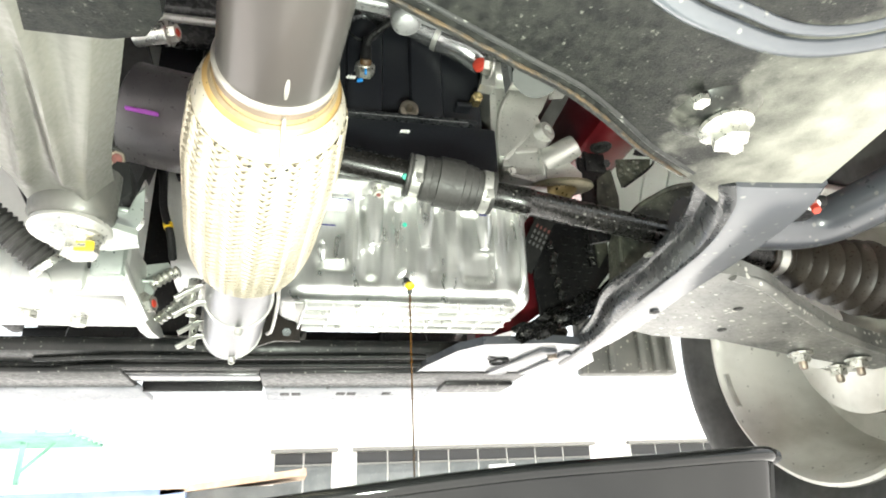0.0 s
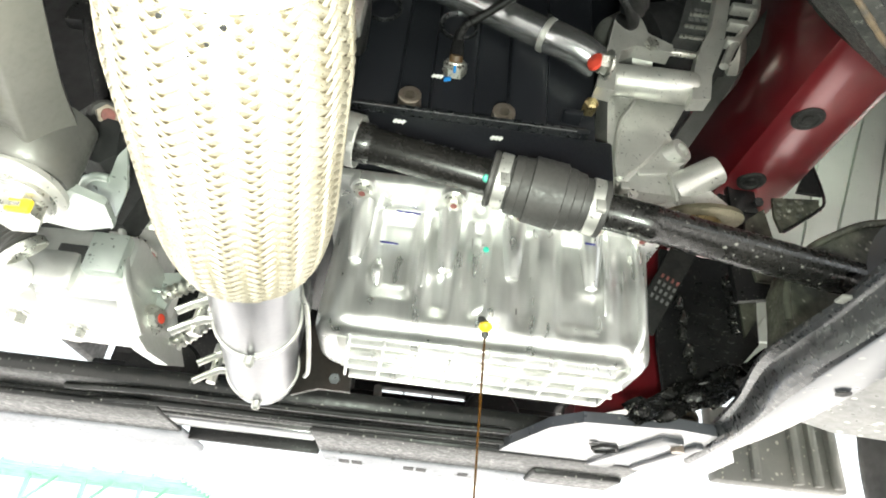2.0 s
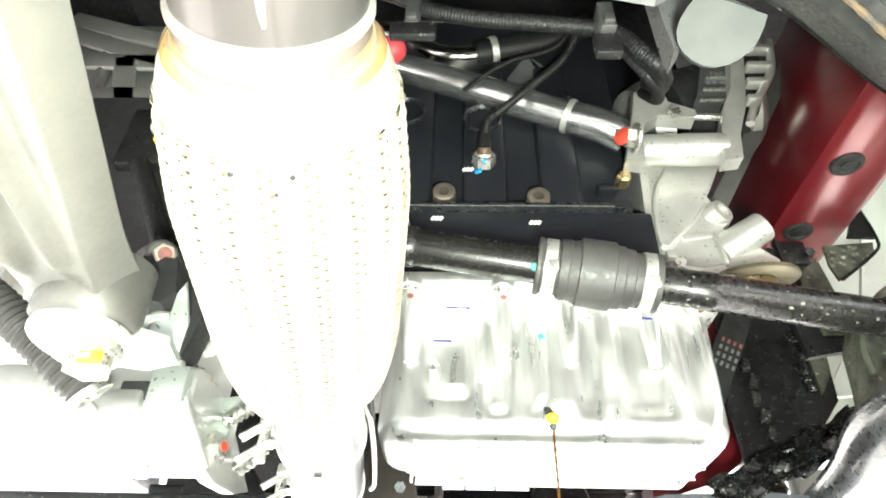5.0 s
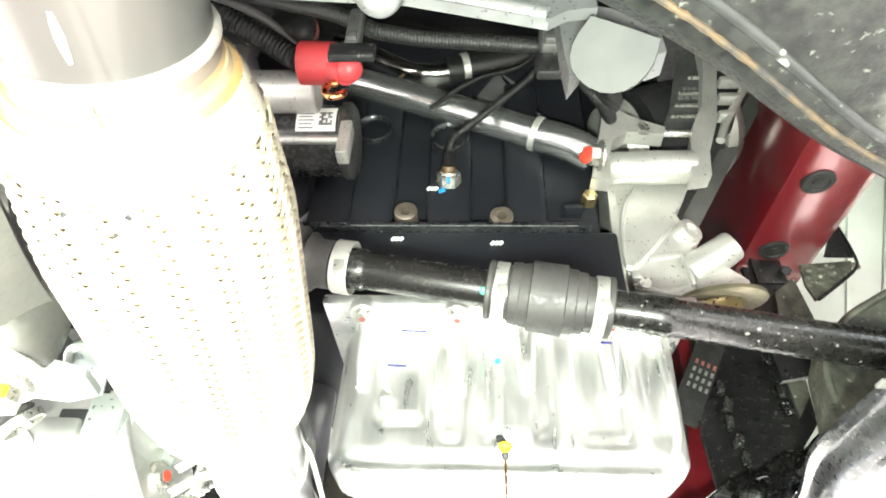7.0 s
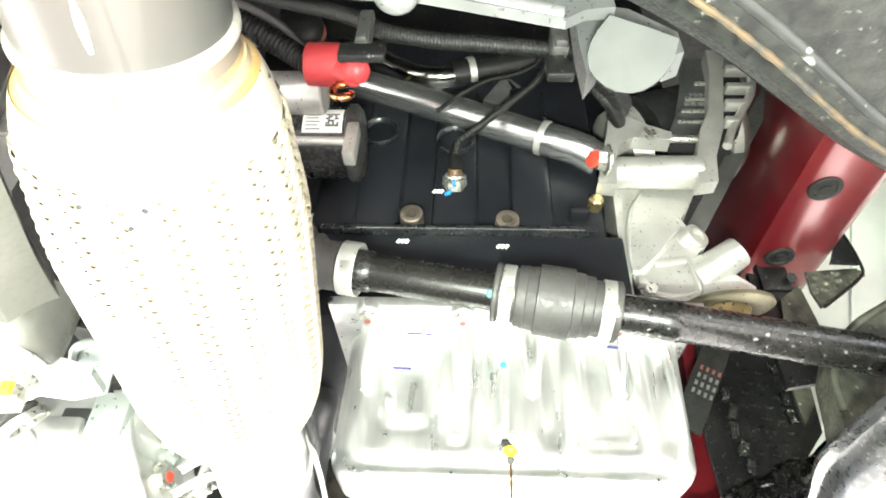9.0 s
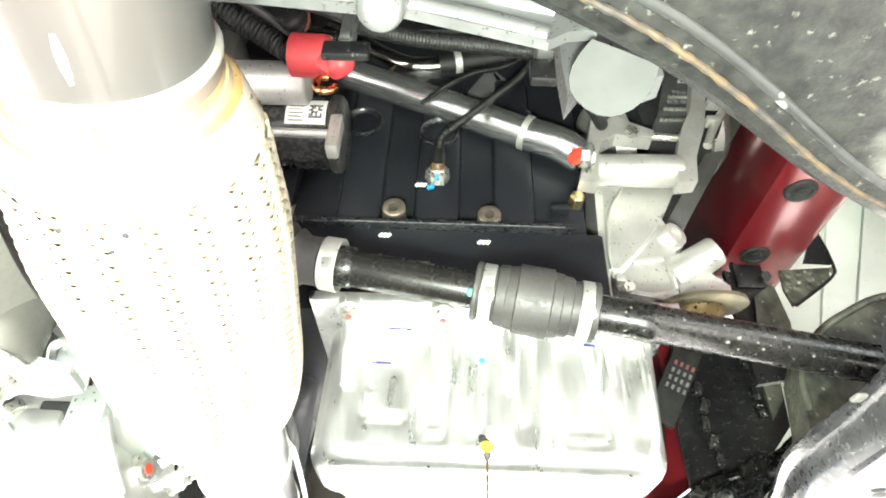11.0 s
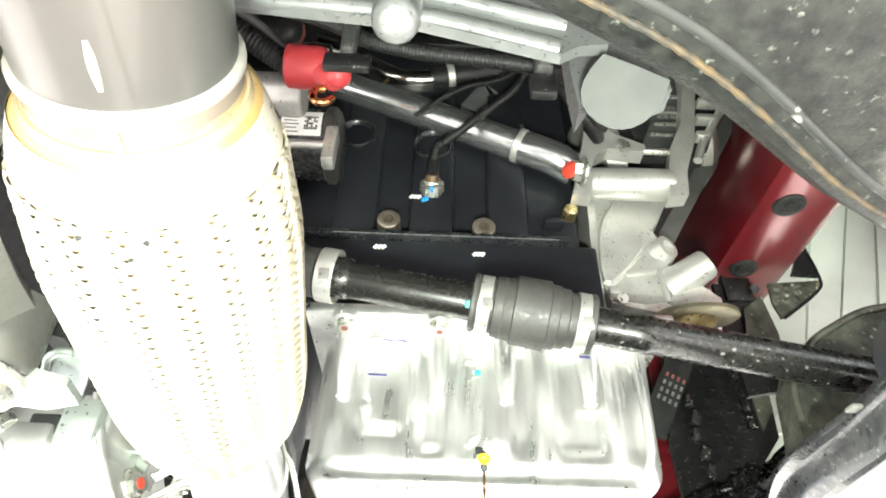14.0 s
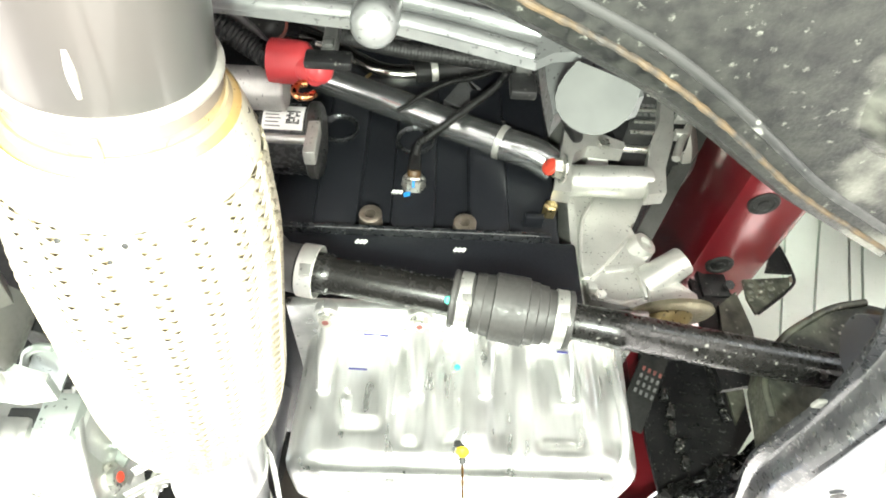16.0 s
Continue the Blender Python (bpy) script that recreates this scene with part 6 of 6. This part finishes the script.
part("strap", box((0.1450, 0.462, 2.036), (0.1560, 0.474, 2.080), 0.002), M_CLIPGREY, c)
part("buckle", box((0.1465, 0.459, 2.038), (0.1545, 0.464, 2.047), 0.0015), M_CLIPGREY, c)
part("foot", box((0.135, 0.461, 2.019), (0.169, 0.468, 2.035), 0.002), M_PLASTIC, c)
c = thing("loom_clip", (0.292, 0.465, 2.03), "dark grey plastic loom clip over a connector block", "clip", "loom clips")
part("strap", box((0.2865, 0.456, 2.022), (0.2985, 0.474, 2.052), 0.002), M_CLIPGREY, c)
part("buckle", box((0.2885, 0.452, 2.023), (0.2965, 0.458, 2.032), 0.0015), M_CLIPGREY, c)
part("foot", box((0.282, 0.462, 2.000), (0.301, 0.470, 2.022), 0.002), M_PLASTIC, c)
pipe = thing("coolant_pipe", (0.22, 0.69, 2.24), "bright steel coolant pipe across the engine block", "pipe")
part("tube", tube([(0.06, 0.692, 2.306), (0.109, 0.690, 2.281), (0.225, 0.688, 2.227), (0.317, 0.686, 2.182), (0.336, 0.685, 2.172)], 0.0182, 32, 8), M_GALV, pipe)
part("hose_end", tube([(0.316, 0.686, 2.183), (0.330, 0.684, 2.175), (0.350, 0.684, 2.165), (0.372, 0.690, 2.154)], 0.0192, 28, 8), M_GALV, pipe, "dark pipe end")
part("clip", ring((0.312, 0.686, 2.185), (0.88, 0, -0.46), 0.0190, 0.007, 0.0014), M_CLAMP, pipe, "bright hose clip")
up = thing("upper_pipe", (0.16, 0.70, 2.36), "bent bright steel pipe with a rubber hose", "pipe")
part("tube", tube([(0.05, 0.71, 2.40), (0.100, 0.71, 2.374), (0.130, 0.71, 2.352), (0.161, 0.71, 2.333), (0.189, 0.71, 2.330), (0.213, 0.71, 2.334)], 0.0125, 24, 8), M_CHROME, up)
part("hose", tube([(0.205, 0.71, 2.333), (0.234, 0.71, 2.341), (0.290, 0.71, 2.358), (0.36, 0.71, 2.392)], 0.018, 24, 8), M_PLASTIC, up)
part("clip", ring((0.229, 0.71, 2.340), (0.95, 0, 0.25), 0.0182, 0.009, 0.0018), M_CLAMP, up)
edge = part("gasket_edge", tube([(0.150, 0.698, 2.312), (0.144, 0.697, 2.298), (0.157, 0.697, 2.282), (0.179, 0.697, 2.273), (0.205, 0.697, 2.262)], 0.0020, 10, 6), M_BRASS)
tagged(edge, "thin straw-coloured gasket edge above the coolant pipe", "gasket")
web = part("cast_web", plate([(0.245, 2.273), (0.272, 2.322), (0.292, 2.300), (0.300, 2.242), (0.322, 2.239), (0.280, 2.256)], 0.010, Matrix.Translation((0, 0.712, 0)) @ XZ, 0.003), M_BAR)
tagged(web, "dull grey cast web above the coolant pipe", "casting")
knob = thing("filler_cap", (0.035, 0.60, 2.27), "black round cap with a dark red ring", "cap")
part("dome", lathe([(0, 0.026), (0.010, 0.027), (0.018, 0.022), (0.022, 0.010), (0.023, 0.0)], (0.032, 0.612, 2.280), (0.1, -1, -0.3), 32, False), M_PLASTIC, knob)
part("rim", ring((0.032, 0.612, 2.280), (0.1, -1, -0.3), 0.026, 0.004, 0.003), M_REDDULL, knob, "dark red ring")
bypass = part("bypass_pipe", tube([(-0.03, 0.63, 2.292), (0.012, 0.63, 2.282), (0.05, 0.63, 2.275), (0.090, 0.63, 2.272)], 0.0075, 16, 6), M_CHROME)
tagged(bypass, "thin bright steel pipe above the starter", "pipe")
head_cover = thing("intake_manifold", (0.15, 0.72, 2.45), "black plastic intake parts and an added dark filler above the engine", "intake")
# added black box that hides the red panels where the bay is dark
part("bay_filler", box((0.36, 0.83, 2.26), (0.535, 1.0, 2.74), 0.01), M_DARK, head_cover)
part("runner", box((-0.05, 0.70, 2.40), (0.40, 0.95, 2.60), 0.03), M_PLASTIC, head_cover)
thin = part("thin_lead", tube([(0.190, 0.675, 2.218), (0.206, 0.665, 2.222), (0.221, 0.660, 2.233), (0.251, 0.660, 2.256), (0.276, 0.660, 2.265), (0.302, 0.658, 2.278), (0.320, 0.64, 2.29)], 0.0030, 10, 8, 0.0004, 0.003), M_SLEEVE)
tagged(thin, "thin black sleeved lead above the pipe", "cable")

# ---- oil drain tray ----
tray = thing("drain_tray", (0.36, 0.78, 1.5), "glossy black oil drain tray with a rolled rim", "tray")
RIM = [(-0.03, 0.54, 1.578), (0.155, 0.50, 1.597), (0.30, 0.498, 1.6095), (0.43, 0.497, 1.615), (0.515, 0.497, 1.6185), (0.536, 0.51, 1.6175), (0.545, 0.56, 1.615), (0.54, 0.98, 1.60), (0.30, 1.0, 1.590), (-0.02, 0.98, 1.58), (-0.06, 0.60, 1.575), (-0.03, 0.54, 1.578)]
rim_line = curve_points(RIM, 8)
bm = bmesh.new()
shells = []
for inner in (0.0, 0.004):
    c = V((0.24, 0.75, 0))
    top = [bm.verts.new(p + (c - V((p.x, p.y, 0))).normalized() * inner) for p in rim_line[:-1]]
    low_ring = [bm.verts.new((0.24 + (p.x - 0.24) * 0.93, 0.75 + (p.y - 0.75) * 0.93, 1.47 + inner)) for p in rim_line[:-1]]
    shells.append(top)
    for i in range(len(top)):
        j = (i + 1) % len(top)
        bm.faces.new((top[i], top[j], low_ring[j], low_ring[i]))
    bm.faces.new(low_ring)
for i in range(len(shells[0])):
    j = (i + 1) % len(shells[0])
    bm.faces.new((shells[0][i], shells[0][j], shells[1][j], shells[1][i]))
part("wall", bm, M_TRAY, tray)
part("rim", tube(RIM, 0.006, 14, 8), M_TRAY, tray)
part("stand", box((0.25, 0.7, 0.0), (0.31, 0.76, 1.47), 0.005), M_TRAY, tray)

# ---- far yard ----
hall = thing("far_hall", (15, 62, 0), "pale rendered industrial hall with a band of windows", "building")
part("wall", box((-8, 60, 0), (75, 80, 12.0), 0), M_BUILDING, hall, smooth=0)
for x0, x1 in ((-1.5, 3.6), (5.7, 28.6), (33.0, 58.0)):
    lint = part("lintel", box((x0 - 0.4, 59.5, 6.75), (x1 + 0.4, 60.0, 7.05), 0), M_PLASTIC2, hall, smooth=0)
    count = max(1, round((x1 - x0) / 2.9))
    for i in range(count):
        a = x0 + (x1 - x0) * i / count
        b = x0 + (x1 - x0) * (i + 1) / count - 0.15
        w = part("window", box((a, 59.9, 1.2), (b, 60.05, 5.6), 0), M_WINDOW, hall, "grey glazed window", 0)
        part("pane", box((a, 59.9, 5.75), (b, 60.05, 6.7), 0), M_INK, w, smooth=0)
        part("sill", box((a, 59.7, 5.6), (b, 60.0, 5.72), 0), M_PLASTIC2, w, smooth=0)
part("wall_unit", box((18.0, 59.4, 3.9), (20.5, 59.9, 5.2), 0.05), M_WHITE, hall, "white box on the wall")
cont = thing("far_container", (-15, 45, 3), "long blue and white container in the yard", "container")
part("side", box((-23, 45, 0), (-6.5, 47.5, 3.5), 0.05), M_BLUEPAINT, cont, "blue panelled side")
part("roof", box((-23.1, 44.9, 3.5), (-6.4, 47.6, 4.0), 0.05), M_WHITE, cont, "white roof")
shed = thing("far_shed", (-12, 50, 0), "rusty tin-roofed shed in the yard", "building")
part("roof", box((-8, 45, 3.6), (1, 52, 4.0), 0, pose(0, 0, 0, 0, -6, 0)), M_BROWN, shed, smooth=0)
part("wall", box((-7.5, 46, 0), (0.5, 51, 3.5), 0), M_WINDOW, shed, smooth=0)
canopy = thing("far_canopy", (-25, 50, 0), "green steel canopy frame in the yard", "canopy")
for i in range(5):
    part("post", beam((-34 + i * 4, 50, 0), (-34 + i * 4, 50, 7.0), 0.3, 0.3, 0), M_GREENST, canopy, smooth=0)
    part("brace", beam((-34 + i * 4, 50, 5.0), (-32 + i * 4, 50, 7.0), 0.2, 0.2, 0), M_GREENST, canopy, smooth=0)
for i in range(7):
    part("roof_bar", beam((-36, 46 + i * 1.3, 7.1), (-14, 46 + i * 1.3, 7.1), 0.18, 0.2, 0), M_GREENST, canopy, smooth=0)
for i in range(12):
    part("roof_bar", beam((-36 + i * 2, 46, 7.3), (-36 + i * 2, 54, 7.3), 0.18, 0.2, 0), M_GREENST, canopy, smooth=0)

# ---- front right plastic ----
front = thing("bumper_bracket", (0.77, 1.15, 1.85), "dusty grey ribbed plastic bumper bracket", "bracket")
part("panel", box((0.68, 1.14, 1.815), (0.885, 1.17, 1.93), 0.006), M_PLASTIC2, front)
for x in (0.735, 0.80, 0.83, 0.86):
    part("rib", box((x, 1.128, 1.82), (x + 0.012, 1.142, 1.925), 0.003), M_PLASTIC2, front)
part("stay", beam((0.86, 1.156, 1.91), (1.02, 1.156, 2.20), 0.02, 0.02, 0.003), M_PLASTIC, front)
